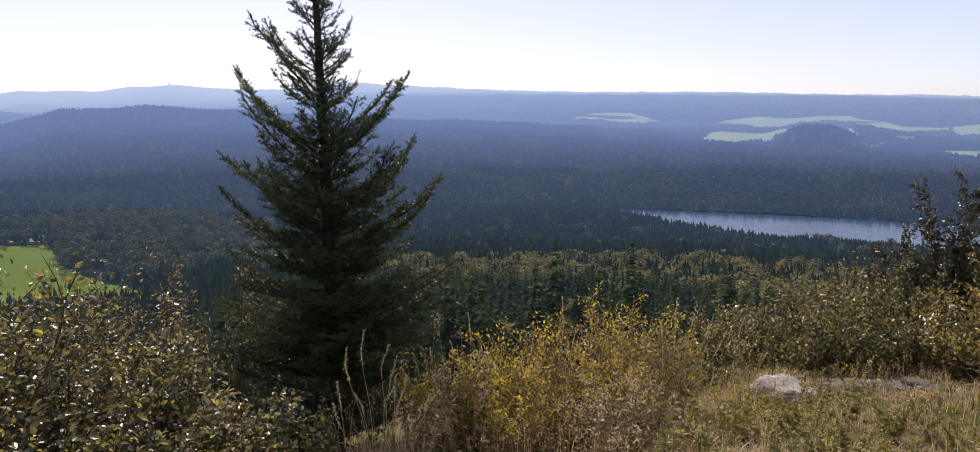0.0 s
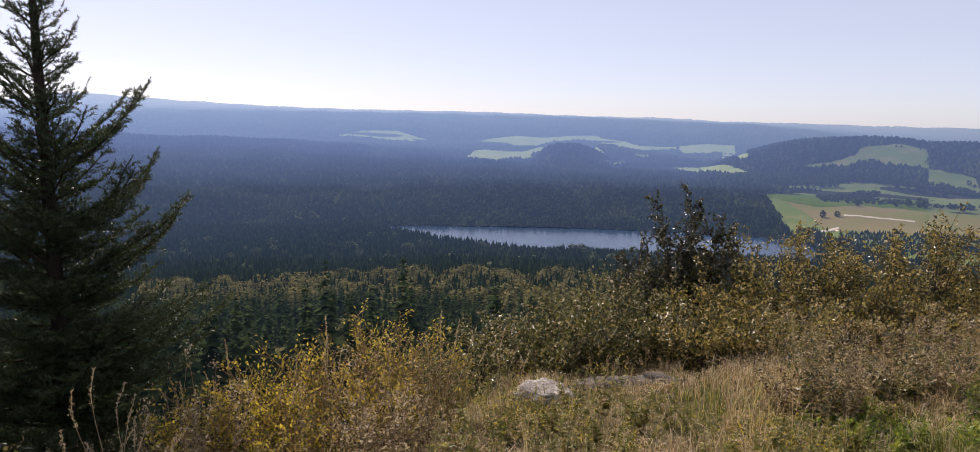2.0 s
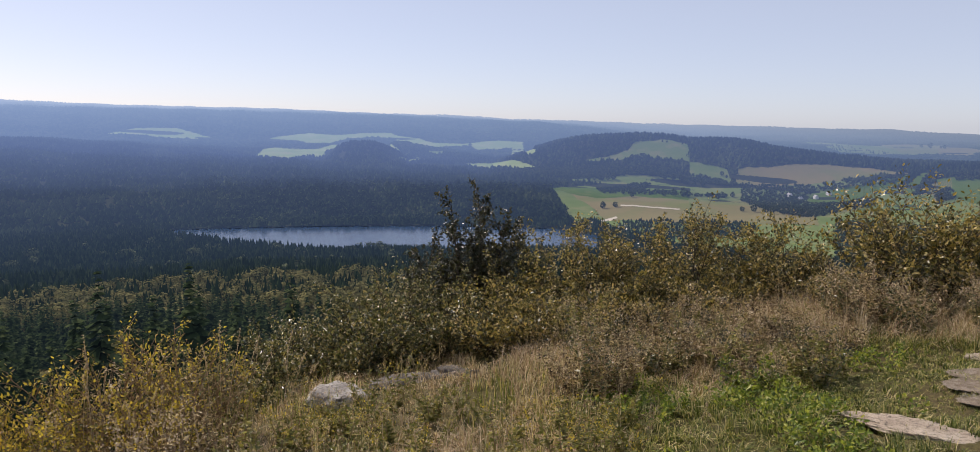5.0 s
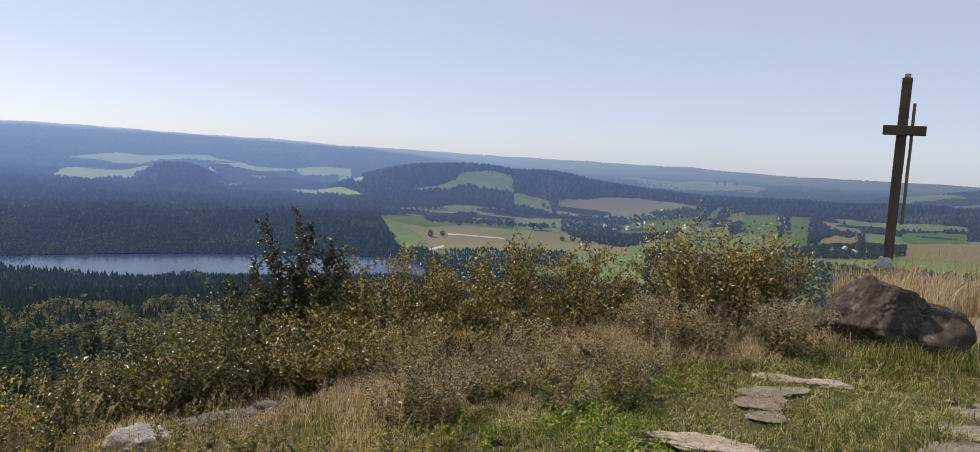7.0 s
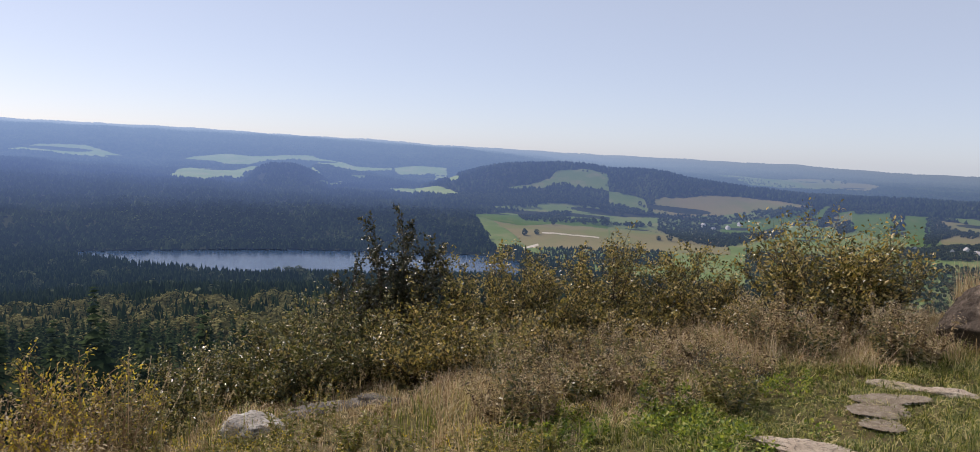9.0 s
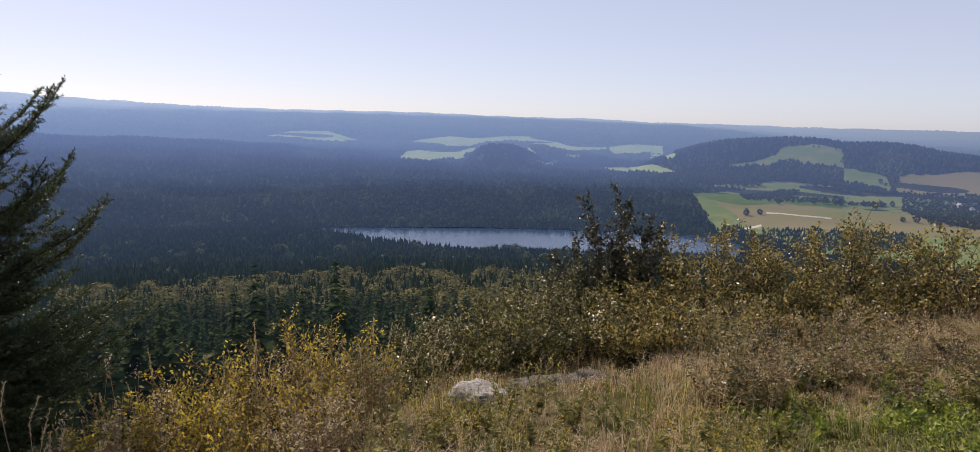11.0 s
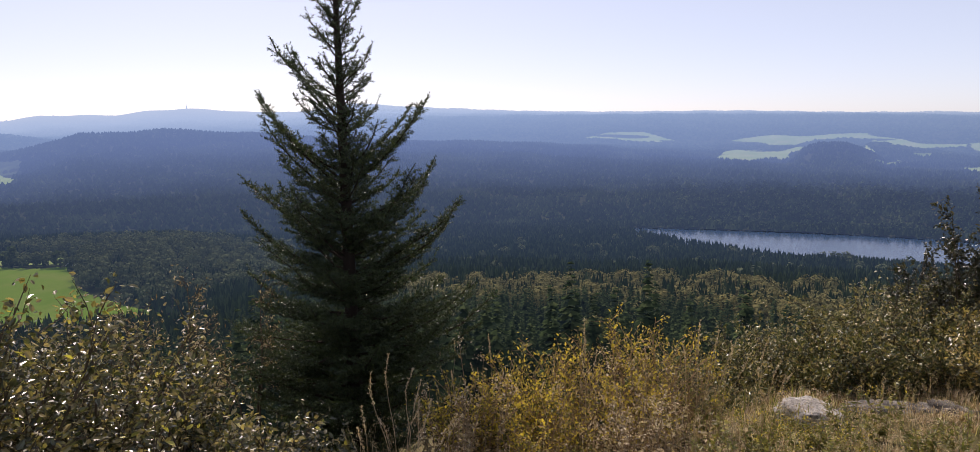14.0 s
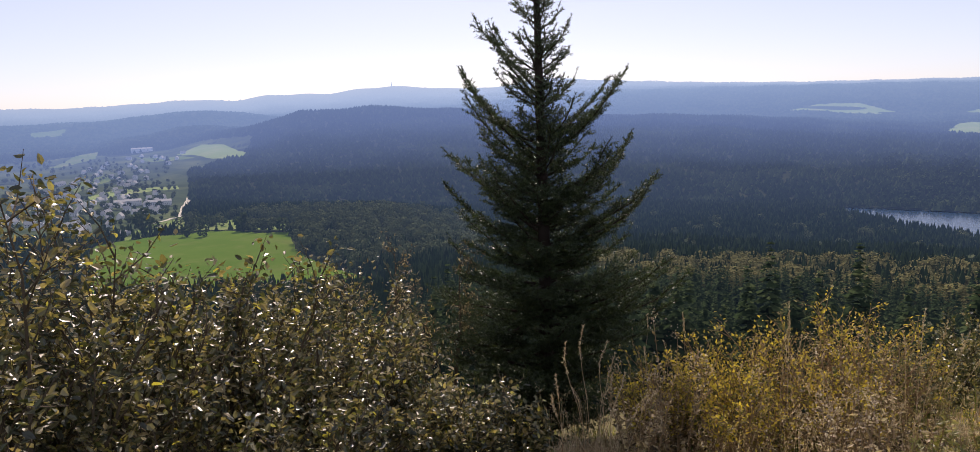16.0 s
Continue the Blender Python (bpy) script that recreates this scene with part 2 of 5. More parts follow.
# slope angle, as seen from the summit, of the ground along these bearings at a few distances
AT_1500 = [-6.4, -6.4, -6.5, -6.6, -6.8, -7.2, -7.5, -7.7, -7.8, -7.8, -7.8, -7.8, -7.8, -7.8, -7.75, -7.5, -7.5, -7.4, -7.3, -7.2, -7.0, -7.0, -7.0]
AT_1900 = [-4.9, -4.9, -4.9, -4.9, -4.8, -4.7, -4.6, -4.6, -4.6, -4.7, -4.8, -4.9, -4.9, -4.9, -5.0, -5.4, -5.4, -5.5, -5.6, -5.3, -4.7, -4.6, -4.6]
AT_2300 = [-3.9, -3.7, -3.6, -3.4, -3.0, -2.1, -2.0, -2.0, -2.2, -2.4, -2.7, -3.0, -3.2, -3.4, -3.6, -3.8, -4.0, -4.2, -4.2, -4.0, -3.7, -3.6, -3.6]
AT_2600 = [-3.2, -2.9, -2.9, -2.8, -1.75, -0.42, -0.2, -0.55, -1.2, -1.5, -1.9, -2.3, -2.6, -2.8, -3, -3, -3.1, -3.3, -3.4, -3.3, -3, -3, -3]
AT_3000 = [-1.9, -1.9, -2, -1.9, -1.7, -1.2, -1, -1.2, -1.5, -1.5, -1.55, -1.7, -1.75, -2, -2.2, -2.3, -2.4, -2.5, -2.6, -2.65, -2.45, -2.3, -2.3]
AT_3600 = [-0.7, -0.8, -0.8, -0.7, -0.6, -0.5, -0.4, -0.2, 0.5, 0.55, 0.55, 0.5, 0.45, 0.2, 0, -0.5, -1, -1.2, -1.3, -1.3, -1.4, -1.4, -1.4]
SKY_BEARINGS = [-75, -48, -44.3, -40.9, -37.2, -35.3, -33.3, -31.2, -27, -24.8, -22.6, -20.4, -18.1, -15, -13.5, -12.3, -11, -9, -5, 3, 11, 19, 23, 27, 30, 34, 38, 43, 50, 55, 60, 62, 66, 70, 77, 100]
SKYLINE = [0.35, 0.35, 0.32, 0.4, 0.62, 0.66, 0.56, 0.9, 0.88, 1.18, 1.38, 1.27, 1.08, 1.05, 1.2, 1.5, 1.66, 1.52, 1.25, 0.87, 0.75, 0.66, 0.55, 0.42, 0.4, 0.2, 0.14, 0.06, -0.03, -0.1, -0.15, -0.3, -0.43, -0.45, -0.48, -0.48]
RADII = [60, 150, 400, 700, 900, 1250, 1500, 1900, 2300, 2600, 3000, 3600, 4400, 4750]
EDGE_BEARINGS = [-180, -110, -60, -45, -20, -12, 0, 12, 22, 35, 50, 62, 72, 85, 110, 180]
EDGE_AT = [14, 9, 3.6, 3.2, 4.0, 4.4, 4.9, 5.6, 6.9, 7.7, 8.8, 9.6, 11.5, 13, 14, 14]
EDGE_Z = [-0.3, -0.3, -0.45, -0.5, -0.55, -0.6, -0.68, -0.75, -0.76, -0.65, -0.4, -0.25, -0.1, -0.1, -0.2, -0.3]

# single hills before the skyline: distance, breadth along the look, crest angles by bearing
HILLS = [
    (2430, 230, [(32.5, -3.2), (34, -2.6), (35.2, -2.1), (36.1, -1.75), (37.5, -1.4), (39.3, -1.03), (41.1, -0.86), (43, -0.8), (44.9, -0.85), (46.9, -1.0), (49.5, -1.02), (50.9, -1.14), (52.3, -1.4), (54.7, -1.7), (57, -2.08), (59.7, -2.27), (62.7, -2.23), (65.7, -2.25), (69.8, -2.12), (72.5, -2.02), (85, -2.0)]),
    (2480, 150, [(19.4, -3.4), (20.2, -2.85), (20.9, -2.3), (21.5, -1.85), (22.1, -1.68), (23, -1.62), (23.8, -1.62), (24.6, -1.85), (25.3, -2.2), (26.2, -2.8)]),
    (2850, 140, [(24.2, -2.3), (24.9, -1.85), (25.4, -1.6), (26.2, -1.58), (27.2, -1.74), (28.3, -2.0), (30.8, -2.3), (33, -2.6), (34.8, -3.0)]),
    (3330, 200, [(-52, -0.9), (-46, -0.75), (-41, -0.62), (-39.2, -0.43), (-37.3, -0.2), (-35, -0.17), (-32.2, -0.42), (-30, -0.7), (-27, -1.2)]),
    (2900, 150, [(-43, -2.3), (-41, -1.85), (-39.3, -1.6), (-37.4, -1.25), (-35, -1.12), (-33, -1.3), (-31, -2)]),
    (3300, 160, [(70, -2), (73, -1.5), (76, -0.95), (79, -0.6), (85, -0.55)]),
]


def land(bearing, r):
    """Height of the bare ground at a bearing in degrees and a distance in metres (arrays of one shape)."""
    b, r = np.broadcast_arrays(np.asarray(bearing, float), np.asarray(r, float))
    shape, b, r = b.shape, b.ravel(), r.ravel()
    b = (b + 180) % 360 - 180
    tan = lambda a: np.tan(np.radians(a))
    flat = lambda z: np.full(b.shape, float(z))
    left = np.interp(b, [-24, -12], [1, 0])
    z = [flat(-25), flat(-61), -97 - 15 * left, -139 - 8 * left, -172 + 26 * left, -203 + 42 * left]
    for rad, table in zip(RADII[6:12], (AT_1500, AT_1900, AT_2300, AT_2600, AT_3000, AT_3600)):
        z.append(rad * tan(np.interp(b, BEARINGS, table)))
    z.append(4400 * tan(np.interp(b, SKY_BEARINGS, SKYLINE)))
    z.append(z[-1] - 90)
    e, ez = np.interp(b, EDGE_BEARINGS, EDGE_AT), np.interp(b, EDGE_BEARINGS, EDGE_Z)
    xs = [flat(0), flat(1.6), e, e + 2.5, e + 8] + [flat(q) for q in RADII]
    zs = [flat(0), flat(0), ez, ez - 0.9, ez - 3.6] + [q - 0.0 for q in z]
    out = np.zeros(b.shape)
    for k in range(len(xs) - 1):
        w = (r >= xs[k]) & (r <= xs[k + 1])
        f = (r[w] - xs[k][w]) / (xs[k + 1][w] - xs[k][w])
        if 4 < k < len(xs) - 2:
            f = f * f * (3 - 2 * f) * 0.35 + f * 0.65
        out[w] = zs[k][w] + (zs[k + 1][w] - zs[k][w]) * f
    far = r > RADII[-1]
    out[far] = zs[-1][far]
    for r0, wide, crest in HILLS:
        top = r0 * tan(np.interp(b, [c[0] for c in crest], [c[1] for c in crest], left=-9, right=-9))
        out += np.exp(-((r - r0) / wide) ** 2) * np.clip(top - out, 0, None)
    x, y = r * np.sin(np.radians(b)), r * np.cos(np.radians(b))
    out += np.clip((r - 1) / 8, 0, 1) * 0.05 * (np.sin(1.9 * x + 0.6 * y) * np.cos(1.3 * y - 0.8 * x))
    out += 0.025 * np.clip(r, 0, 1) * np.sin(4.1 * x + 1.7) * np.sin(3.7 * y + 0.4)
    out += np.clip((r - 60) / 500, 0, 1) * (3.0 * np.sin(x / 47 + y / 90) * np.cos(y / 61 - x / 140) + 3 * np.sin(x / 170 + 1.3) * np.cos(y / 210))
    return out.reshape(shape)


LAKE_Z = -203.0


def lake_span(b):
    """Near and far shore of the lake along a bearing."""
    near = np.interp(b, [8.5, 11.2, 14, 17, 20, 22.5, 26, 36, 40.5], [1470, 1372, 1300, 1240, 1196, 1170, 1150, 1150, 1200])
    far = np.interp(b, [8.5, 12, 25, 36, 38.5, 40.5], [1510, 1505, 1490, 1480, 1470, 1400])
    return near, far


def ground_height(bearing, r):
    b, r = np.broadcast_arrays(np.asarray(bearing, float), np.asarray(r, float))
    z = land(b, r)
    near, far = lake_span(b)
    inside = (b > 8.5) & (b < 40.6) & (r > near - 25) & (r < far + 15)
    depth = np.minimum(np.minimum(r - near, far - r) / 12.0, 1.0)
    bank = (b > 5) & (b < 44) & (r > 800) & (r < 1640)
    z = np.where(bank, np.maximum(z, LAKE_Z + 2.5), z)
    z = np.where(inside, np.minimum(z, LAKE_Z - 6 * depth), z)
    return z


def place(bearing, r):
    b = np.radians(bearing)
    return np.stack([r * np.sin(b), r * np.cos(b), ground_height(bearing, r)], -1)


def spot(x, y, lift=0.0):
    """A point on the ground."""
    return float(ground_height(math.degrees(math.atan2(x, y)), math.hypot(x, y))) + lift


def ray_down(bearing, angle):
    """Where a look at a bearing and an angle meets bare ground past 500 m."""
    r = np.geomspace(500, 4700, 900)
    z = ground_height(np.full(r.shape, bearing), r) - EYE_Z
    hit = np.nonzero(np.degrees(np.arctan2(z, r)) >= angle)[0]
    return r[hit[0]] if len(hit) else 4300.0


def grid_tris(na, nr, closed=False):
    i, j = np.meshgrid(np.arange(na if closed else na - 1), np.arange(nr - 1), indexing="ij")
    a, b = i * nr + j, ((i + 1) % na) * nr + j
    return np.stack([np.stack([a, a + 1, b + 1], -1), np.stack([a, b + 1, b], -1)], 2).reshape(-1, 3)


def near_ground(nodes, links):
    """Turf, dry thatch, bare earth, and the worn gravel path."""
    base = mottled((0.10, 0.085, 0.035), (0.16, 0.125, 0.055), 3.0, (0.06, 0.09, 0.02), 0.9)(nodes, links)
    fine = noise_out(nodes, links, 30, 6, 0.7)
    base = mixed(nodes, links, base, (0.05, 0.04, 0.02), ramp(nodes, links, fine, [(0.4, (0.7,) * 3), (0.6, (0, 0, 0))]))
    return principled(nodes, links, base, 0.95, bump(nodes, links, fine, 0.8, 0.03), spec=0.1)


M_GROUND = material("summit_turf", near_ground)
bearings = np.concatenate([np.arange(-180, -52, 4.0), np.arange(-52, 84, 0.4), np.arange(84, 180, 4.0)])
radii = np.concatenate([np.linspace(0.02, 14, 60), np.geomspace(15, 60, 16), np.geomspace(66, 4800, 150)])
bb, rr = np.meshgrid(bearings, radii, indexing="ij")
tris = grid_tris(len(bearings), len(radii), True)
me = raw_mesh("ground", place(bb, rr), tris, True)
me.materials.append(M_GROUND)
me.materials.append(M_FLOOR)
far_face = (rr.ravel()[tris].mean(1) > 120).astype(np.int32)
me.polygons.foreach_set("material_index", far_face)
ground = tagged(new("ground", me), "grassy summit falling away to wooded hills and a wide valley", "ground", kind="structure")

# ---- the lake ----
def water(nodes, links):
    n = noise_out(nodes, links, 0.12, 5, 0.65, stretch=(1, 2.5, 1))
    p = principled(nodes, links, (0.025, 0.055, 0.11), 0.2, bump(nodes, links, n, 0.15, 1.0), spec=0.22)
    return p


lb = np.linspace(8.4, 40.6, 70)
ln_, lf_ = lake_span(lb)
fr = np.linspace(0, 1, 6)
lr = (ln_ - 20)[:, None] + (lf_ + 12 - ln_ + 20)[:, None] * fr[None]
lbb = np.broadcast_to(lb[:, None], lr.shape)
lake = arrays("lake", np.stack([lr * np.sin(np.radians(lbb)), lr * np.cos(np.radians(lbb)), np.full(lr.shape, LAKE_Z)], -1), grid_tris(len(lb), 6), material("lake_water", water), smooth=True)
tagged(lake, "calm blue reservoir between dark wooded banks", "lake", kind="structure")

# ---- fields: corners as bearing and angle below the horizon ----
inside_fields = []


def inside(poly, b, a):
    hit = np.zeros(np.shape(b), bool)
    for (x0, y0), (x1, y1) in zip(poly, poly[1:] + poly[:1]):
        if y0 != y1:
            hit ^= ((y0 > a) != (y1 > a)) & (b < (x1 - x0) * (a - y0) / (y1 - y0) + x0)
    return hit


def field(corners, mat, label, wood_free=True, lift=0.9):
    """One field draped on the land, from its corners on bearings at which the land slopes below the horizon."""
    pts = [(b, ray_down(b, a)) for b, a in corners]
    bs, rs = [p[0] for p in pts], [p[1] for p in pts]
    nb, nr = 110, 80
    gb, gr = np.meshgrid(np.linspace(min(bs), max(bs), nb), np.linspace(min(rs), max(rs), nr), indexing="ij")
    wob_b = gb + 0.05 * np.sin(gr / 37.0) + 0.02 * np.sin(gr / 11.0)
    wob_r = gr + 3 * np.sin(gb * 2.3) + 2 * np.sin(gb * 7.1)
    t = grid_tris(nb, nr)
    cb, cr = wob_b.ravel()[t].mean(1), wob_r.ravel()[t].mean(1)
    keep = inside(pts, cb, cr)
    v = place(gb, gr)
    v[..., 2] += lift
    t = t[keep]
    used, inv = np.unique(t, return_inverse=True)
    if len(used) < 3:
        return None
    ob = arrays("field", v.reshape(-1, 3)[used], inv.reshape(-1, 3), mat, smooth=True)
    tagged(ob, label, "field", kind="structure")
    if wood_free:
        inside_fields.append(pts)
    return ob


B, G, P, S = (M_BRIGHT, "sunny yellow green pasture between dark woods"), (M_MEADOW, "mown bright green meadow beside the woods"), (M_PALE, "pale green hillside pasture among woods"), (M_STUBBLE, "tan stubble field in the open valley")
field([(-43.5, -9.3), (-43.1, -8.86), (-41.5, -8.76), (-40, -8.63), (-37.7, -8.61), (-36.1, -8.55), (-34.5, -8.6), (-32.8, -8.92), (-30.5, -9.1), (-30.3, -9.47), (-30, -10.26), (-29.1, -11), (-27.4, -11.91), (-25.7, -12.5), (-23.6, -13.3), (-22.6, -15.4), (-34.4, -14.9), (-43.9, -13.3)], *G)
field([(-37.5, -3.07), (-35.9, -2.47), (-34.4, -2.5), (-32.8, -3.22), (-33.2, -3.46), (-35.6, -3.42)], *B)
field([(-40.2, -3.14), (-37.5, -3.16), (-36.4, -3.38), (-39.1, -3.49)], *P)
field([(-43.3, -5.57), (-41.1, -5.25), (-37.7, -5.21), (-37.6, -5.43), (-40.8, -5.61), (-42.9, -5.84)], *B)
field([(-41.5, -8.76), (-40.6, -8.1), (-38.7, -7.62), (-37.4, -7.32), (-37.4, -8.17), (-39.6, -8.51)], *P)
field([(5.9, -1.12), (7.5, -0.79), (8.8, -0.69), (10.2, -0.77), (12.1, -1.27), (13.5, -1.59), (11.2, -1.46)], *B)
field([(15.4, -2.66), (15.9, -2.19), (16.8, -2.04), (18.1, -2.1), (19.5, -2.16), (20.4, -1.99), (21.4, -1.77), (21.8, -1.92), (21, -2.08), (20.3, -2.41), (20.4, -2.66), (19.1, -2.71), (17.7, -2.93), (16.3, -2.82)], *B)
field([(15.8, -1.61), (17, -1.26), (19.1, -1.02), (21, -1.12), (22.9, -0.97), (25.1, -0.93), (25.3, -1.1), (27.2, -1.34), (28.2, -1.6), (30.8, -1.65), (30.8, -1.78), (28.7, -1.93), (26.6, -1.68), (25.3, -1.31), (23.9, -1.26), (22, -1.37), (20.4, -1.74), (19.5, -1.78), (18.6, -1.58), (16.3, -1.62)], *B)
field([(30.8, -1.65), (33, -1.39), (34.8, -1.48), (35.9, -2.16), (35.2, -2.47), (33.9, -2.34), (34.1, -1.88), (33, -2.07), (31.5, -2.1)], *B)
field([(30.4, -3.14), (32.6, -3.08), (34.8, -3.08), (36.1, -3.35), (34.8, -3.58), (31.7, -3.49)], *B)
field([(25.4, -2.79), (27, -2.72), (27.9, -2.9), (26.2, -3.01)], *P)
field([(24.5, -1.75), (25.4, -1.96), (25.8, -2.29), (25.2, -2.18)], *B)
field([(27.8, -2.2), (29.1, -2.26), (28.9, -2.45), (27.8, -2.41)], *P)
field([(39.5, -2.79), (41, -2.49), (42.6, -1.95), (43.1, -1.36), (45.3, -1.16), (46.9, -1.45), (47, -2.66), (44.9, -2.53), (43.8, -2.4), (42.6, -2.65), (40.3, -2.85)], *P)
field([(37.6, -4.26), (40.3, -4.01), (43.1, -3.74), (47.1, -3.83), (47.1, -4.44), (43.1, -4.49), (39.4, -4.37)], *P)
field([(47, -2.71), (49.6, -3.13), (50.2, -4.13), (48.3, -3.95), (47.1, -3.88)], *P)
field([(36.7, -4.89), (38.5, -4.78), (41.3, -4.76), (44.1, -4.82), (47.1, -4.81), (47.1, -5.47), (43.2, -5.28), (40.4, -5.54), (38.5, -5.24)], *G)
field([(38.5, -5.29), (40.4, -5.59), (43.2, -5.33), (47.1, -5.51), (47.2, -7.1), (45.2, -7.16), (42.8, -7.08), (41.2, -7.19), (40.4, -6.47)], *S)
field([(50.4, -3.1), (52.4, -2.94), (56.6, -2.65), (58.8, -2.79), (61.1, -3.01), (59.3, -3.22), (57.1, -3.73), (54.8, -4.05), (51.6, -4.34), (50.2, -4.04)], *S)
field([(54.9, -4.88), (56, -4.58), (58.5, -3.87), (59.8, -3.46), (61.3, -3), (60.7, -3.72), (59, -4.43), (57.2, -5.2), (55.6, -5.39)], *G)
field([(61.1, -3.69), (61.9, -2.95), (62.3, -3.02), (61.8, -4.23), (61, -4.61)], *G)
field([(62.6, -3.36), (63.7, -3.11), (65.6, -2.93), (66.5, -3.31), (66.6, -4.84), (66, -4.9), (63.8, -4.4), (62.9, -3.79)], *G)
field([(62.4, -3.74), (63.5, -3.21), (63.7, -3.82), (62.7, -4.8)], *S)
field([(66.7, -3.29), (68.3, -3.21), (68.6, -4.67), (68.3, -5.57), (67, -5.03)], *G)
field([(68.5, -3.37), (71.1, -3.59), (71.5, -4.19), (71.4, -5.19), (69.3, -5.48), (68.6, -4.24)], *S)
field([(73.8, -3.78), (77.4, -3.53), (77.4, -4.17), (74.6, -4.46), (73.5, -4.31)], *G)
field([(68.7, -3.18), (72.6, -3.25), (77.3, -3.13), (77.4, -3.45), (73.8, -3.7), (71.1, -3.68)], *P)
field([(73.9, -4.61), (77.4, -4.17), (79.7, -3.62), (79.8, -5.18), (74, -5.44)], *S)
field([(54.6, -1.1), (56.9, -1.21), (59.6, -1.28), (62.7, -1.24), (62.7, -1.69), (59.6, -1.87), (57, -1.76)], *P)
field([(59.2, -1.22), (63.5, -1.15), (65.2, -1.4), (64.4, -1.76), (60.5, -1.69)], *S)
field([(72.8, -1.14), (75.4, -1.17), (77.2, -1.29), (73.6, -1.87), (72.9, -1.76)], *P)
field([(75.8, -1.96), (77.9, -1.64), (78.4, -1.72), (76.5, -1.98)], *P)
field([(-46.1, -1.2), (-44.1, -1.08), (-44.3, -1.53), (-46.1, -1.52)], *P)
field([(-45.4, -3.55), (-43.3, -2.76), (-42.2, -2.61), (-42.6, -3.1), (-44.5, -3.53)], *P)
field([(-44.3, -4.82), (-42, -4.18), (-41.8, -4.62), (-44, -5.31)], *P)
field([(51.0, -5.3), (53.8, -5.5), (55.6, -5.9), (55.9, -6.8), (50.8, -6.9), (47.3, -7.05), (47.2, -5.6)], *S)
field([(47.1, -4.5), (51.2, -4.8), (52.5, -5.3), (50.8, -5.25), (47.2, -5.45)], *P)
field([(-40.6, -8.4), (-37.5, -8.45), (-36.5, -7.7), (-33, -8.0), (-30.3, -8.45), (-29.6, -9.05), (-34, -8.55)], *P)

TOWN = [(-56, 1150), (-43, 1000), (-38, 1150), (-36.9, 1500), (-36.9, 2050), (-33, 2250), (-32.4, 2450), (-36, 2620), (-44, 2600), (-56, 2300)]
VALLEY = [(38.8, 1500), (40.4, 1520), (44, 1330), (60, 1250), (80, 1200), (80, 2120), (72, 2080), (66, 2080), (60, 2180), (57, 2200), (47, 2180), (40, 2050), (37, 1950)]


M_TOWNGRASS = distance("village_gardens", mottled((0.04, 0.055, 0.03), (0.065, 0.085, 0.04), 0.015, (0.13, 0.15, 0.065), 0.008))
for outline in (TOWN, VALLEY):
    gb, gr = np.meshgrid(np.linspace(-57, -32, 90) if outline is TOWN else np.linspace(36, 81, 150), np.linspace(950, 2750, 90), indexing="ij")
    t = grid_tris(*gb.shape)
    t = t[inside(outline, gb.ravel()[t].mean(1), gr.ravel()[t].mean(1))]
    v = place(gb, gr)
    v[..., 2] += 0.4
    used, inv = np.unique(t, return_inverse=True)
    tagged(arrays("pasture", v.reshape(-1, 3)[used], inv.reshape(-1, 3), M_TOWNGRASS if outline is TOWN else M_PALE, smooth=True), "wide green grassland in the valley", "field", kind="structure")


def wooded(b, r):
    ok = np.ones(b.shape, bool)
    for poly in inside_fields + [TOWN, VALLEY]:
        ok &= ~inside(poly, b, r)
    near, far = lake_span(b)
    ok &= ~((b > 8.5) & (b < 40.6) & (r > near) & (r < far))
    return ok


def scatter(n, b0, b1, r0, r1, seed, power=1.0):
    g = np.random.default_rng(seed)
    b = g.uniform(b0, b1, n)
    r = (r0 ** (power + 1) + (r1 ** (power + 1) - r0 ** (power + 1)) * g.uniform(0, 1, n)) ** (1 / (power + 1))
    w = wooded(b, r)
    return b[w], r[w], g


def conifers(soup, b, r, g, height, tiers, sides, width=0.17):
    n = len(b)
    p = place(b, r)
    h = height * g.uniform(0.65, 1.2, n)
    a0 = g.uniform(0, 6.28, n)
    for k in range(tiers):
        lo, hi = 0.12 + 0.8 * k / tiers, 0.12 + 0.8 * (k + 1.7) / tiers
        hi = min(hi, 1.0) if k < tiers - 1 else 1.0
        rad = h * width * (1 - 0.8 * k / tiers)
        ang = a0[:, None] + 0.7 * k + np.linspace(0, 2 * np.pi, sides, endpoint=False)[None]
        jit = g.uniform(0.45 if tiers > 5 else 0.7, 1.3, (n, sides))
        ring = np.stack([p[:, 0:1] + rad[:, None] * jit * np.cos(ang), p[:, 1:2] + rad[:, None] * jit * np.sin(ang), p[:, 2:3] + h[:, None] * (lo + g.uniform(-0.03, 0.03, (n, sides)))], -1)
        tip = np.stack([p[:, 0] + 0.01 * h * g.normal(size=n), p[:, 1] + 0.01 * h * g.normal(size=n), p[:, 2] + h * hi], -1)
        v = np.concatenate([ring, tip[:, None]], 1)
        soup.many(v, [(i, (i + 1) % sides, sides) for i in range(sides)])


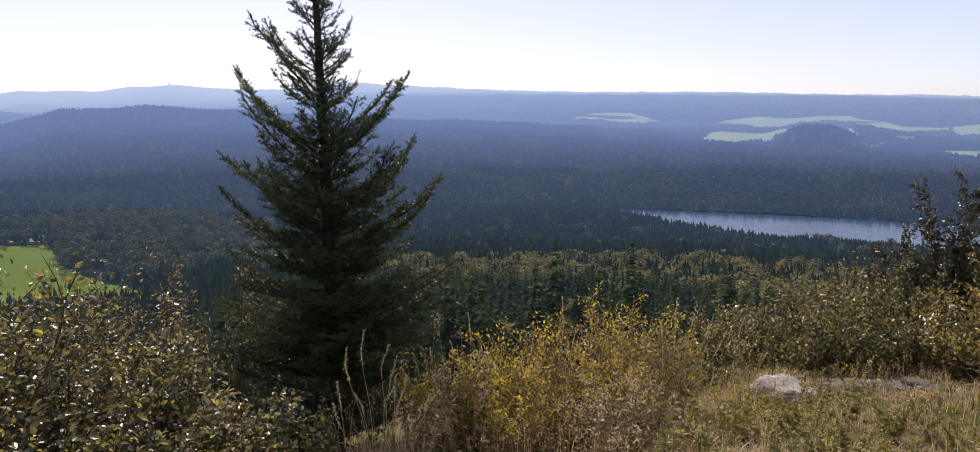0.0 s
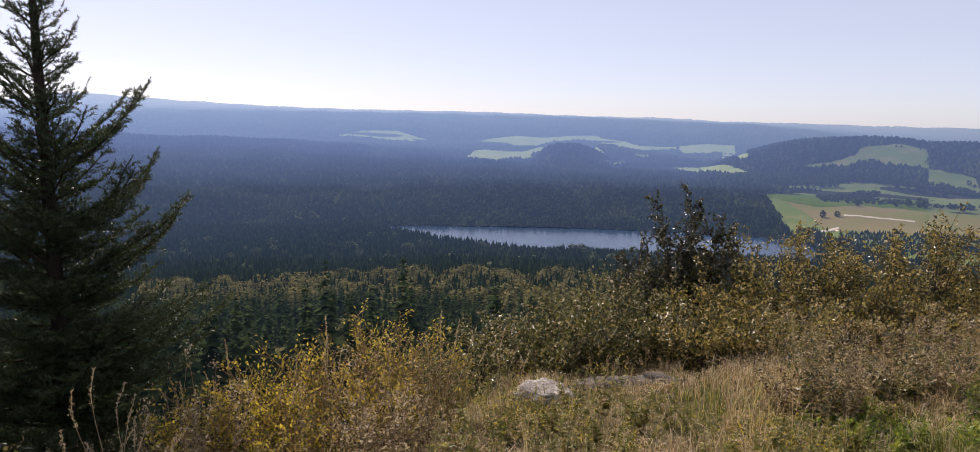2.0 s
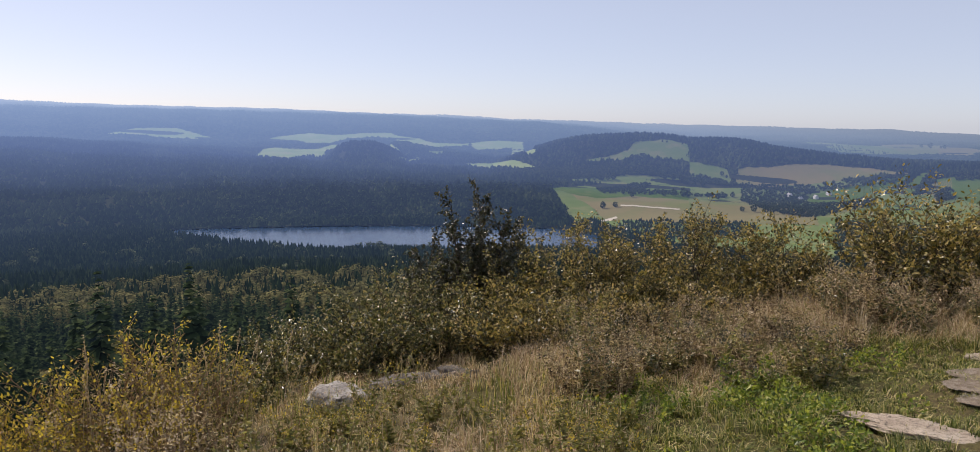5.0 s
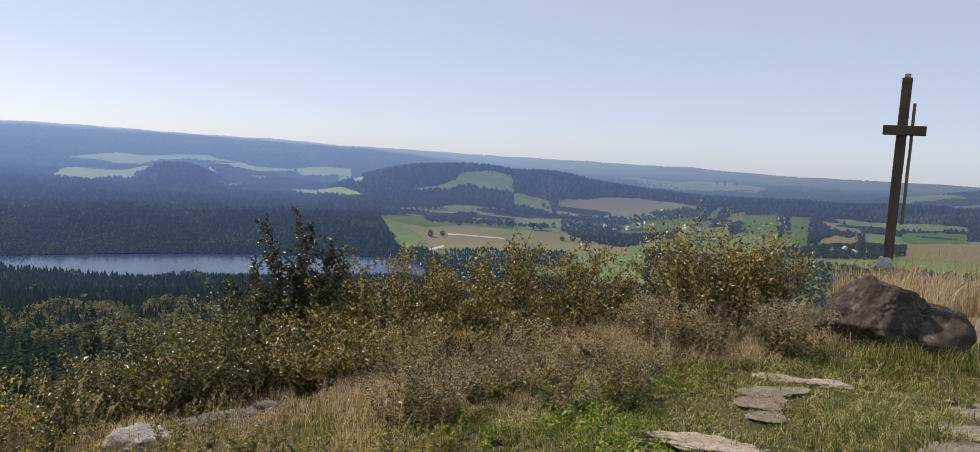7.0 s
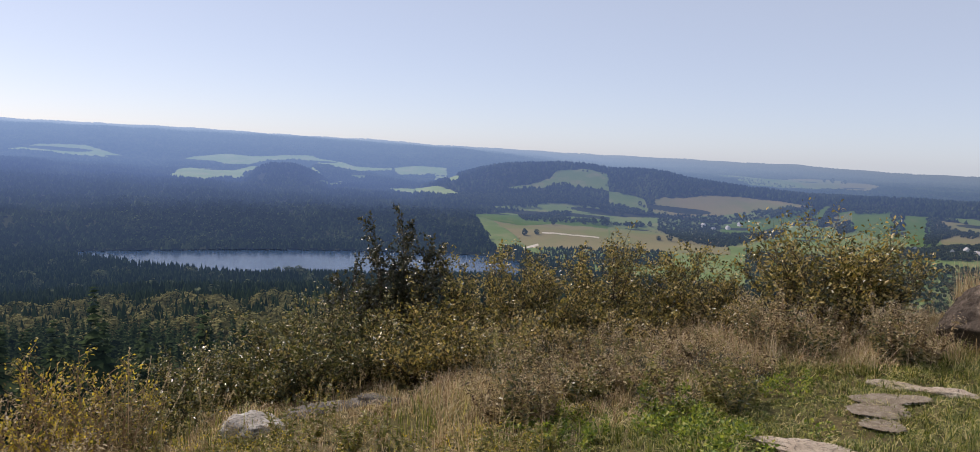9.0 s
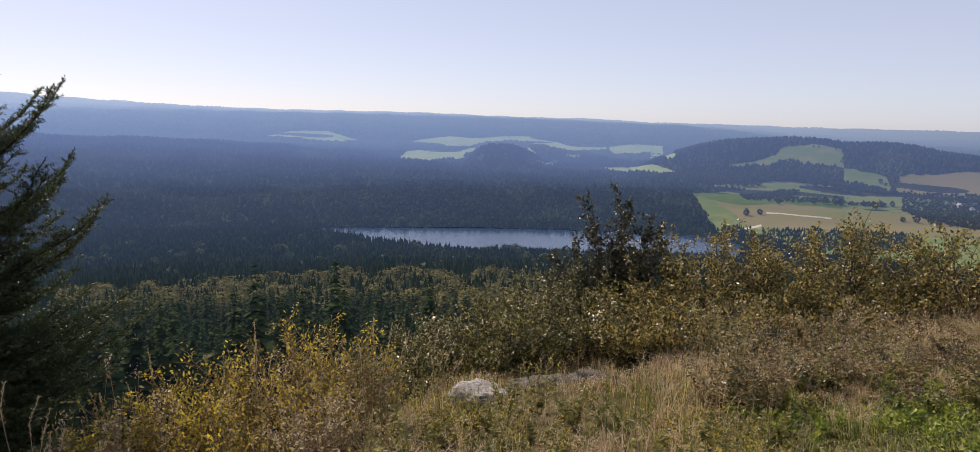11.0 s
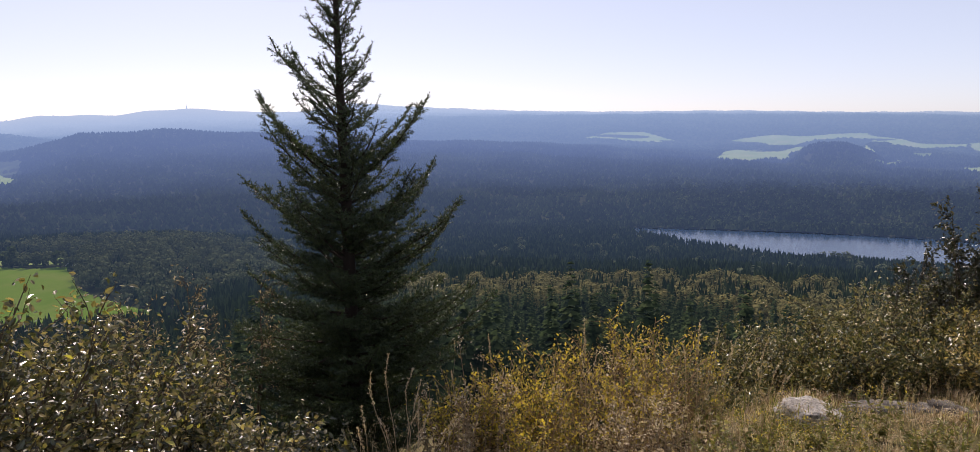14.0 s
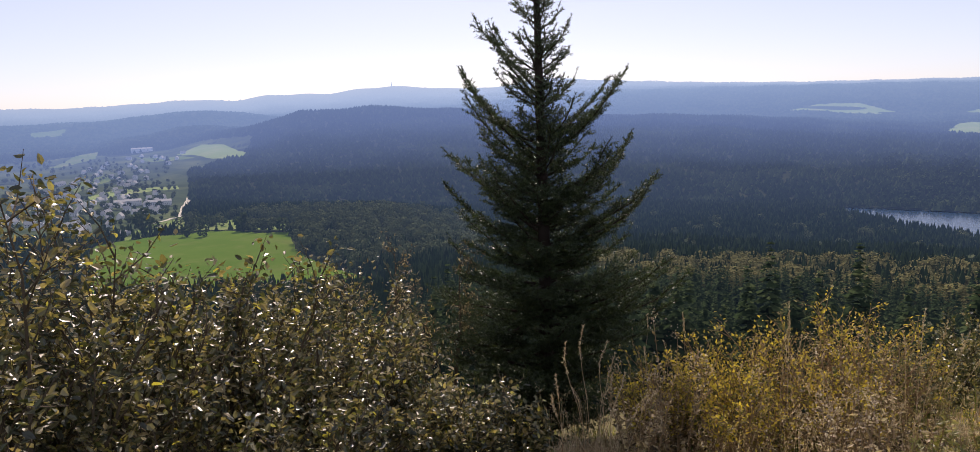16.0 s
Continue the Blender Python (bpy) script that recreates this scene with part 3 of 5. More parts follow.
def firs(soup, b, r, g, height, cards):
    """Nearer spruces: drooping branch sprays round a straight stem."""
    n = len(b)
    p = place(b, r)[:, None]
    h = (height * g.uniform(0.55, 1.2, n))[:, None, None]
    f = np.sort(g.uniform(0, 1, (n, cards)), 1)[..., None] ** 0.8
    a = g.uniform(0, 6.28, (n, cards))
    out = np.stack([np.cos(a), np.sin(a), np.zeros_like(a)], -1)
    side = np.stack([-np.sin(a), np.cos(a), np.zeros_like(a)], -1)
    L = h * (0.015 + 0.17 * (1 - f)) * g.uniform(0.6, 1.25, (n, cards, 1))
    root = p + np.array([0, 0, 1.0]) * h * (0.1 + 0.9 * f)
    drop = np.array([0, 0, -1.0]) * L * (0.45 - 0.5 * f)
    w = 0.3 * L + 0.02 * h
    tip = root + out * L + drop
    v = np.stack([root + np.array([0, 0, 0.35]) * L, root + out * L * 0.55 + side * w + drop * 0.7, tip, root + out * L * 0.55 - side * w + drop * 0.7], 2)
    soup.many(v.reshape(-1, 4, 3), [(0, 1, 2), (0, 2, 3)])


def crowns(soup, b, r, g, height, cards, card):
    """Broadleaf crowns: shells of many leafy tufts over a rounded, uneven form."""
    n = len(b)
    p = place(b, r)
    h = height * g.uniform(0.6, 1.25, n)
    d = unit(g.normal(size=(n, cards, 3)) + np.array([0, 0, 0.45]))
    lump = 1 + 0.22 * np.sin(3.1 * d[..., 0:1] + g.uniform(0, 6, (n, 1, 1))) * np.cos(3.7 * d[..., 1:2] + g.uniform(0, 6, (n, 1, 1)))
    rad = (h * 0.36)[:, None, None] * lump * g.uniform(0.8, 1.03, (n, cards, 1))
    c = p[:, None] + np.array([0, 0, 1.0]) * (h * 0.62)[:, None, None] + d * rad * np.array([1, 1, 1.05])
    nrm = unit(d + 0.16 * g.normal(size=d.shape))
    s = unit(np.cross(nrm, np.array([0.3, 0.2, 0.9])))
    u = np.cross(nrm, s)
    ang = np.linspace(0, 2 * np.pi, 5, endpoint=False)
    sz = card * g.uniform(0.6, 1.3, (n, cards, 1, 1))
    v = c[:, :, None] + sz * (s[:, :, None] * np.cos(ang)[:, None] + u[:, :, None] * np.sin(ang)[:, None]) + 0.25 * sz * g.normal(size=(n, cards, 5, 1)) * nrm[:, :, None]
    soup.many(v.reshape(-1, 5, 3), [(0, 1, 2), (0, 2, 3), (0, 3, 4)])


def stuff(name, soup, mat, label, category):
    return tagged(arrays(name, *soup.out(), mat), label, category, kind="stuff")


woods = Soup()
b, r, g = scatter(3400, -50, 22, 85, 340, 11)
w = (b < -8) | (r < np.interp(b, [-8, 10, 16, 22], [350, 335, 290, 230]))
firs(woods, b[w & (b > -20)], r[w & (b > -20)], g, 18, 85)
firs(woods, b[w & (b <= -20)], r[w & (b <= -20)], g, 14, 85)
stuff("spruce_wood", woods, M_CONIFER, "dark green spruce wood on the slope below", "trees")
woods = Soup()
b, r, g = scatter(30000, -52, 84, 330, 800, 12)
w = (r > 400 - 4 * np.maximum(b + 6, 0)) | (b < -6)
w &= ~((b > -38) & (b < -16) & (r > 640) & (g.uniform(size=len(b)) < 0.85))
conifers(woods, b[w], r[w], g, 17, 3, 6)
stuff("spruce_wood", woods, M_CONIFER, "dense dark spruce forest on the lower slope", "trees")
woods = Soup()
b, r, g = scatter(42000, -52, 60, 800, 1520, 13)
w = ~((b > -38) & (b < -16) & (r < 1180) & (g.uniform(size=len(b)) < 0.85))
conifers(woods, b[w], r[w], g, 12.5, 2, 5, 0.24)
stuff("spruce_wood", woods, M_CONIFER, "dense dark spruce forest in front of the lake", "trees")
woods = Soup()
b, r, g = scatter(76000, -56, 84, 1500, 2750, 14)
conifers(woods, b, r, g, 10, 1, 5, 0.55)
b, r, g = scatter(1500, 12, 40, 1500, 2000, 18)
crowns(woods, b, r, g, 13, 14, 2.2)
stuff("far_wood", woods, M_FARWOOD, "dark forest covering the far hillside under painted blue haze", "trees")
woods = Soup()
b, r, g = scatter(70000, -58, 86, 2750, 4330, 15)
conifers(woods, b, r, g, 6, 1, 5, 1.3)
stuff("far_wood", woods, M_FARWOOD, "forest on the distant ridges under painted blue haze", "trees")
woods = Soup()
b, r, g = scatter(1150, -8, 34, 130, 470, 16)
w = (r > np.interp(b, [-8, 10, 16, 22, 34], [345, 330, 270, 190, 130])) | (g.uniform(size=len(b)) < 0.05)
crowns(woods, b[w], r[w], g, 15.5, 300, 0.55)
stuff("beech_wood", woods, M_BEECH, "olive and yellowing beech crowns on the slope", "trees")
woods = Soup()
b, r, g = scatter(1300, -38, -16, 640, 1180, 17)
crowns(woods, b, r, g, 17, 90, 1.1)
b, r, g = scatter(1600, -30, 34, 420, 1300, 19)
w = np.sin(b * 1.1 + 1) * np.cos(r / 90) + 0.5 * np.sin(b * 3.3 + r / 70) > 0.55
crowns(woods, b[w], r[w], g, 15, 40, 1.6)
stuff("mixed_wood", woods, M_LIGHTWOOD, "lighter broadleaf trees scattered among the spruces", "trees")

# ---- materials of the summit ----
def bark(name, a, b, scale=18):
    def build(nodes, links):
        n = noise_out(nodes, links, scale, 6, 0.7, stretch=(1, 1, 0.25))
        return principled(nodes, links, mixed(nodes, links, a, b, n), 0.9, bump(nodes, links, n, 0.7, 0.01), spec=0.15)
    return material(name, build)


def rock(name, dark, light, lichen, share):
    def build(nodes, links):
        n = noise_out(nodes, links, 5, 8, 0.65)
        f = noise_out(nodes, links, 38, 8, 0.75)
        col = mixed(nodes, links, dark, light, ramp(nodes, links, n, [(0.35, (0, 0, 0)), (0.65, (1, 1, 1))]))
        col = mixed(nodes, links, col, (0.05, 0.045, 0.04), ramp(nodes, links, f, [(0.36, (0.8,) * 3), (0.5, (0, 0, 0))]))
        col = mixed(nodes, links, col, lichen, ramp(nodes, links, noise_out(nodes, links, 9, 5, 0.7), [(0.56, (0, 0, 0)), (0.64, (share,) * 3)]))
        return principled(nodes, links, col, 0.92, bump(nodes, links, f, 0.9, 0.03), spec=0.2)
    return material(name, build)


M_BARK = bark("spruce_bark", (0.022, 0.016, 0.013), (0.055, 0.04, 0.03))
M_STEM = bark("shrub_stem", (0.06, 0.045, 0.03), (0.13, 0.1, 0.07), 30)
M_DRYSTEM = bark("dry_stem", (0.2, 0.13, 0.07), (0.34, 0.24, 0.14), 40)
M_BEAM = bark("weathered_beam", (0.05, 0.038, 0.028), (0.13, 0.1, 0.075), 26)
# beam timber lightened for the lath: sunlight painted into its colour
M_LATH = bark("sun_toned_lath", (0.16, 0.12, 0.08), (0.3, 0.23, 0.15), 26)
M_BOULDER = rock("boulder_stone", (0.036, 0.028, 0.023), (0.115, 0.09, 0.07), (0.24, 0.2, 0.16), 0.6)
M_ROCK = rock("outcrop_stone", (0.3, 0.275, 0.24), (0.46, 0.43, 0.38), (0.54, 0.52, 0.47), 0.6)
M_FLAT = rock("flat_grey_stone", (0.09, 0.08, 0.07), (0.2, 0.18, 0.155), (0.3, 0.28, 0.25), 0.5)
M_SLAB = rock("slab_stone", (0.4, 0.32, 0.24), (0.56, 0.47, 0.36), (0.62, 0.55, 0.45), 0.4)
M_NEEDLE = leafy("spruce_needles", [(0.0, (0.014, 0.026, 0.012)), (0.6, (0.034, 0.054, 0.021)), (1.0, (0.085, 0.11, 0.042))], 0.42, 0.28, 0.5)
M_SALLOW = leafy("sallow_leaves", [(0.0, (0.018, 0.024, 0.011)), (0.4, (0.06, 0.065, 0.026)), (0.7, (0.18, 0.155, 0.062)), (0.93, (0.32, 0.25, 0.13)), (1.0, (0.46, 0.42, 0.07))], 0.36, 0.42, 1.0)
M_YELLOW = leafy("yellowing_leaves", [(0.0, (0.05, 0.055, 0.022)), (0.3, (0.15, 0.135, 0.045)), (0.6, (0.45, 0.35, 0.06)), (0.88, (0.6, 0.46, 0.07)), (1.0, (0.34, 0.24, 0.15))], 0.5, 0.5, 0.3)
M_OLIVE = leafy("olive_leaves", [(0.0, (0.028, 0.036, 0.014)), (0.45, (0.085, 0.092, 0.03)), (0.8, (0.24, 0.21, 0.08)), (1.0, (0.4, 0.3, 0.14))], 0.36, 0.3, 0.6)
M_GOLD = leafy("golden_leaves", [(0.0, (0.03, 0.034, 0.013)), (0.4, (0.11, 0.1, 0.032)), (0.8, (0.38, 0.3, 0.09)), (1.0, (0.5, 0.36, 0.15))], 0.34, 0.32, 0.7)
M_DARKLEAF = leafy("dark_leaves", [(0.0, (0.014, 0.02, 0.01)), (0.6, (0.038, 0.042, 0.018)), (1.0, (0.1, 0.085, 0.04))], 0.36, 0.2, 0.7)
M_BROWNLEAF = leafy("withered_leaves", [(0.0, (0.04, 0.028, 0.018)), (0.5, (0.19, 0.14, 0.08)), (0.85, (0.46, 0.36, 0.22)), (1.0, (0.62, 0.52, 0.36))], 0.55, 0.34, 0.3)
M_DRYGRASS = leafy("dry_grass", [(0.0, (0.16, 0.1, 0.055)), (0.45, (0.4, 0.29, 0.18)), (0.8, (0.66, 0.54, 0.4)), (1.0, (0.2, 0.2, 0.07))], 0.6, 0.32, 0.2)
M_GREENGRASS = leafy("green_grass", [(0.0, (0.03, 0.048, 0.01)), (0.4, (0.12, 0.15, 0.03)), (0.72, (0.28, 0.27, 0.075)), (1.0, (0.66, 0.55, 0.32))], 0.5, 0.36, 0.3)
M_WEED = leafy("weed_leaves", [(0.0, (0.09, 0.1, 0.035)), (0.6, (0.2, 0.19, 0.065)), (1.0, (0.42, 0.36, 0.14))], 0.45, 0.42, 0.35)
M_HERB = leafy("green_herb", [(0.0, (0.05, 0.085, 0.014)), (0.6, (0.18, 0.24, 0.04)), (1.0, (0.4, 0.4, 0.08))], 0.45, 0.42, 0.4)
M_SEED = leafy("seed_heads", [(0.0, (0.28, 0.21, 0.16)), (0.6, (0.45, 0.36, 0.28)), (1.0, (0.6, 0.52, 0.43))], 0.7, 0.4, 0.1)
M_SCREE = rock("path_gravel", (0.26, 0.22, 0.17), (0.38, 0.33, 0.265), (0.44, 0.4, 0.33), 0.5)
M_EARTH = material("bare_earth", lambda n, l: principled(n, l, mottled((0.17, 0.135, 0.095), (0.27, 0.225, 0.17), 14, (0.36, 0.31, 0.25), 22)(n, l), 0.95, bump(n, l, noise_out(n, l, 45, 6, 0.7), 0.9, 0.03), spec=0.1))
M_METAL = material("grey_bracket_metal", lambda n, l: principled(n, l, mottled((0.25, 0.25, 0.25), (0.38, 0.37, 0.36), 12)(n, l), 0.5, None, 0.8, 0.5))


def polar(bearing, r):
    return r * math.sin(radians(bearing)), r * math.cos(radians(bearing))


# ---- the young spruce at the edge ----
def spruce(name, x, y, height, seed, limbs, label):
    """A young spruce; limbs: long boughs, each by the way it points, its reach and the height of its tip."""
    g = np.random.default_rng(seed)
    z0 = spot(x, y) - 0.15
    tree = empty(name, pose(x, y, z0), label, "tree")
    zz = np.linspace(0, height, 16)
    axis = lambda h: np.array([0.02 * math.sin(h * 1.1), 0.015 * math.sin(h * 1.7 + 1), h])
    arrays("trunk", *tube(np.array([axis(h) for h in zz]), np.interp(zz, [0, height * 0.6, height], [0.066, 0.036, 0.004]), 9), M_BARK, tree, "dark straight trunk", True)
    up = np.array([0, 0, 1.0])
    s = np.linspace(0, 1, 8)

    def bough(base, a, L, rise, curl, twig=1.0, dense=1.0):
        """One bough: a bent stem, side shoots in a flat fan, and needles all round each shoot."""
        out, across = np.array([math.cos(a), math.sin(a), 0]), np.array([-math.sin(a), math.cos(a), 0])
        ang = rise + curl * s ** 1.6 + 0.1 * g.normal() * np.sin(s * 5 + g.uniform(0, 6))
        path = [base]
        for q in ang[1:]:
            path.append(path[-1] + L / 7 * (out * math.cos(q) + up * math.sin(q) + across * 0.16 * g.normal() + up * 0.1 * g.normal()))
        path = np.array(path)
        wood, green = Soup(), Soup()
        wood.add(*tube(path, np.linspace(0.004 + 0.009 * L, 0.0018, 8), 5))
        first = 1 if L > 0.25 else 0
        segs = [(path[j], path[j + 1]) for j in range(first, 7)]
        n = max(3, int(L / 0.058 * dense))
        for j in range(n):
            t = 0.16 + 0.8 * (j + g.uniform(0, 0.7)) / n
            p = np.array([np.interp(t, s, path[:, c]) for c in range(3)])
            q = np.interp(t, s, ang)
            fwd = out * math.cos(q) + up * math.sin(q)
            for sg in (-1, 1):
                if g.uniform() < 0.14:
                    continue
                l = (0.055 + 0.34 * L * (1 - t) ** 0.75) * g.uniform(0.5, 1.2) * twig
                dr = unit(fwd * g.uniform(0.6, 1.0) + across * sg + up * g.uniform(-0.25, 0.4))
                e = p + dr * l
                segs.append((p, e))
                m = int(l / 0.055)
                for w in range(m):
                    f = (w + 0.6) / (m + 0.3)
                    c = p + (e - p) * f
                    for sg2 in (-1, 1):
                        if g.uniform() < 0.42:
                            continue
                        d2 = unit(dr * 0.9 + np.cross(dr, up) * sg2 * 0.8 + up * g.uniform(-0.25, 0.3))
                        segs.append((c, c + d2 * (0.03 + 0.3 * l * (1 - f))))
            if g.uniform() < 0.75:
                segs.append((p, p + unit(fwd * 0.8 + up * g.uniform(0.2, 0.9) + across * g.normal() * 0.5) * g.uniform(0.05, 0.13)))
        A, B = np.array([q[0] for q in segs]), np.array([q[1] for q in segs])
        ln = np.linalg.norm(B - A, axis=1)
        idx = np.repeat(np.arange(len(A)), np.maximum((ln / 0.0028).astype(int), 5))
        f = g.uniform(0, 1.06, len(idx))[:, None]
        c = A[idx] + (B - A)[idx] * f
        dr = unit((B - A)[idx])
        rad = unit(np.cross(dr, g.normal(size=dr.shape)))
        nd = unit(rad + 0.7 * dr + np.array([0, 0, 0.15]))
        sd_ = unit(np.cross(nd, g.normal(size=nd.shape))) * 0.0026
        nl = g.uniform(0.016, 0.026, (len(idx), 1))
        green.many(np.stack([c - sd_, c + sd_, c + nd * nl], 1), [(0, 1, 2)])
        br = arrays("branch", *wood.out(), M_BARK, tree)
        tagged(arrays("needles", *green.out(), M_NEEDLE, br), kind="stuff")

    for bearing_, reach, tip in limbs:
        d = height - tip
        rise = float(np.interp(d, [0.4, 1.2, 2, 3], [0.85, 0.7, 0.5, 0.2]))
        curl = float(np.interp(d, [0.4, 1.2, 2, 3], [0.25, 0.4, 0.5, 0.4]))
        q = rise + curl * s[1:] ** 1.6
        L = reach / np.mean(np.cos(q))
        bough(axis(tip - L * float(np.mean(np.sin(q)))), radians(bearing_), L, rise, curl, 0.8)
    h = 0.25
    while h < height - 0.06:
        d = height - h
        rise = float(np.interp(d, [0, 0.8, 1.8, 3.2], [1.1, 0.95, 0.65, 0.2]))
        reach = 0.3
        for _ in range(6):
            reach = float(np.interp(d - reach * math.sin(rise), [0, 0.35, 0.7, 1.1, 1.5, 2.1, 2.8, 3.2, 4], [0.03, 0.13, 0.22, 0.36, 0.5, 0.66, 0.8, 0.95, 1.0])) / math.cos(rise)
        count = 9 if d > 2.1 else (6 if d > 1.3 else 5)
        a0 = g.uniform(0, 6.28)
        for i in range(count + (10 if d > 2.1 else 6 if d > 1.3 else 5)):
            side = i >= count
            a = a0 + (i if not side else i * 2.1 + 0.4) * 2 * math.pi / count + g.uniform(-0.3, 0.3)
            L = reach * g.uniform(0.5, 1.0) * (0.5 if side else 1.0)
            base = axis(h + (g.uniform(0.06, 0.2) if side else g.uniform(-0.04, 0.04)))
            if L < 0.05 or base[2] > height - 0.04:
                continue
            bough(base, a, L, float(np.interp(d, [0, 0.8, 1.8, 3.2], [1.0, 0.8, 0.5, 0.05])) + g.uniform(-0.15, 0.15), float(np.interp(d, [0, 1.5, 3], [0.15, 0.5, 0.6])), 1.0, 1.0 if d > 2.0 else 0.85)
        h += np.interp(d, [0, 1, 1.8, 2.4, 4], [0.15, 0.25, 0.27, 0.19, 0.19]) * g.uniform(0.85, 1.15)
    lead = np.linspace(0, 1, 300)[:, None]
    c = axis(height - 0.35)[None] + (axis(height) - axis(height - 0.35))[None] * lead
    nd = unit(g.normal(size=(300, 3)) * np.array([1, 1, 0.2]) + np.array([0, 0, 0.8]))
    sd_ = unit(np.cross(nd, g.normal(size=nd.shape))) * 0.0016
    tip = Soup()
    tip.many(np.stack([c - sd_, c + sd_, c + nd * 0.018], 1), [(0, 1, 2)])
    arrays("leader", *tip.out(), M_NEEDLE, tree)
    return tree


# way (0 is across to the east, 180 to the west), reach and tip height of the boughs that stand out
SPRUCE_Z = spot(-1.22, 5.62) - 0.15
BOUGHS = [(178, 0.5, 2.3), (165, 0.47, 2.22), (182, 0.64, 1.92), (200, 0.6, 1.84), (172, 0.66, 1.72), (180, 0.8, 1.3), (160, 0.74, 1.2), (205, 0.76, 1.05), (178, 0.74, 0.8), (190, 0.76, 0.6),
          (-6, 0.24, 2.2), (15, 0.22, 2.02), (-18, 0.6, 1.8), (2, 0.62, 1.84), (12, 0.5, 1.78), (-8, 0.66, 1.42), (10, 0.6, 1.3), (-30, 0.68, 1.35), (-20, 0.88, 1.18), (-14, 0.8, 1.02), (5, 0.74, 0.85), (-10, 1.0, 0.5), (-2, 1.1, 0.34), (-22, 1.08, 0.2), (8, 0.98, 0.12), (20, 1.05, 0.36), (150, 0.7, 0.95), (215, 0.72, 0.4), (178, 0.95, 0.2), (190, 1.0, -0.05), (165, 0.95, -0.1), (205, 0.98, 0.05), (225, 0.9, -0.15), (250, 0.8, -0.2), (280, 0.8, -0.2), (310, 0.85, -0.1)]
spruce("spruce_tree", -1.22, 5.62, 3.38 - SPRUCE_Z, 3, [(a, l, z - SPRUCE_Z) for a, l, z in BOUGHS], "young dark green spruce with upswept branches at the slope edge")


# ---- shrubs ----
def shrub(name, bearing, r, top, radius, mat, seed, label, category="shrub", stems=7, twigs=13, per=15, leaf=0.045, slim=False, bare=0.0, stem_mat=None, lean=0.0, spread=1.0, crown=0.03, upright=(0.15, 1.1), under=None, scatter=0.06, wood_size=1.0, level=1.0):
    """A shrub whose top shows at that angle above the eye's level; stems fan out from the ground, twigs carry leaves."""
    g = np.random.default_rng(seed)
    x, y = polar(bearing, r)
    z0 = spot(x, y) - 0.04
    height = EYE_Z + r * math.tan(radians(top)) - z0
    thing = empty(name, pose(x, y, z0), label, category, "shrubs on the summit edge")
    green, twig = Soup(), Soup()
    at, way, high = [], [], []
    for i in range(stems):
        a = i * 2.4 + g.uniform(-0.4, 0.4)
        out = np.array([math.cos(a), math.sin(a), 0])
        H = height * (1.0 if i == 0 else g.uniform(0.6, 0.97))
        fan = radius * spread * (0.1 if i == 0 else g.uniform(0.35, 0.95))
        s = np.linspace(0, 1, 7)
        path = out * (0.05 + fan * s[:, None] ** 1.25) + np.array([0, 0, 1]) * (H * (s[:, None] - 0.06 * s[:, None] ** 2) / 0.94) + 0.03 * np.cumsum(g.normal(size=(7, 3)) * [1, 1, 0.2], 0) * s[:, None]
        path[:, 0] += lean * s ** 2
        wood = Soup()
        wood.add(*tube(path, np.linspace((0.006 + 0.006 * height) * wood_size, 0.002, 7), 4))
        for j in range(twigs):
            t = crown + (1 - crown) * (j + g.uniform(0, 1)) / twigs
            p = np.array([np.interp(t, s, path[:, c]) for c in range(3)])
            b = a + g.uniform(-2.2, 2.2)
            dr = unit(np.array([math.cos(b), math.sin(b), g.uniform(*upright)]))
            l = radius * g.uniform(0.35, 1.0) * (1.2 - 0.6 * t)
            e1 = p + dr * l * 0.5
            e2 = e1 + unit(dr + 0.4 * g.normal(size=3)) * l * 0.5
            twig.add(*tube([p, e1, e2], [0.0035, 0.0025, 0.001], 3))
            n = max(3, int(per * g.uniform(0.6, 1.3) * (1 - bare)))
            f = g.uniform(0.15, 1.0, n)[:, None]
            pts = np.where(f < 0.5, p + (e1 - p) * f * 2, e1 + (e2 - e1) * (f * 2 - 1))
            high.append(np.full(n, t))
            at.append(pts + scatter * radius * g.normal(size=pts.shape))
            way.append(np.repeat(dr[None], n, 0) * 0.6 + unit(g.normal(size=(n, 3))))
        tp = np.linspace(0.75, 1, 8)[:, None]
        high.append(np.ones(8))
        at.append(np.concatenate([np.interp(tp, s, path[:, c]) for c in range(3)], 1))
        way.append(unit(g.normal(size=(8, 3)) + [0, 0, 0.6]))
        arrays("stem", *wood.out(), stem_mat or M_STEM, thing)
    tagged(arrays("twig_spray", *twig.out(), stem_mat or M_STEM, thing), kind="stuff")
    at, way = np.concatenate(at), np.concatenate(way)
    way = way * np.array([1, 1, level])
    size = leaf * g.uniform(0.55, 1.25, len(at))
    low = np.concatenate(high) + 0.1 * g.normal(size=len(at)) < (under[1] if under else -9)
    shape = (SLIM, SLIM_T) if slim else (LEAF, LEAF_T)
    leaves(green, at[~low], way[~low], size[~low], g, *shape)
    tagged(arrays("foliage", *green.out(), mat, thing), kind="stuff")
    if low.any():
        dead = Soup()
        leaves(dead, at[low], way[low], size[low], g, SLIM, SLIM_T)
        tagged(arrays("withered_foliage", *dead.out(), under[0], thing, "dry tan leaves low on the stems"), kind="stuff")
    return thing


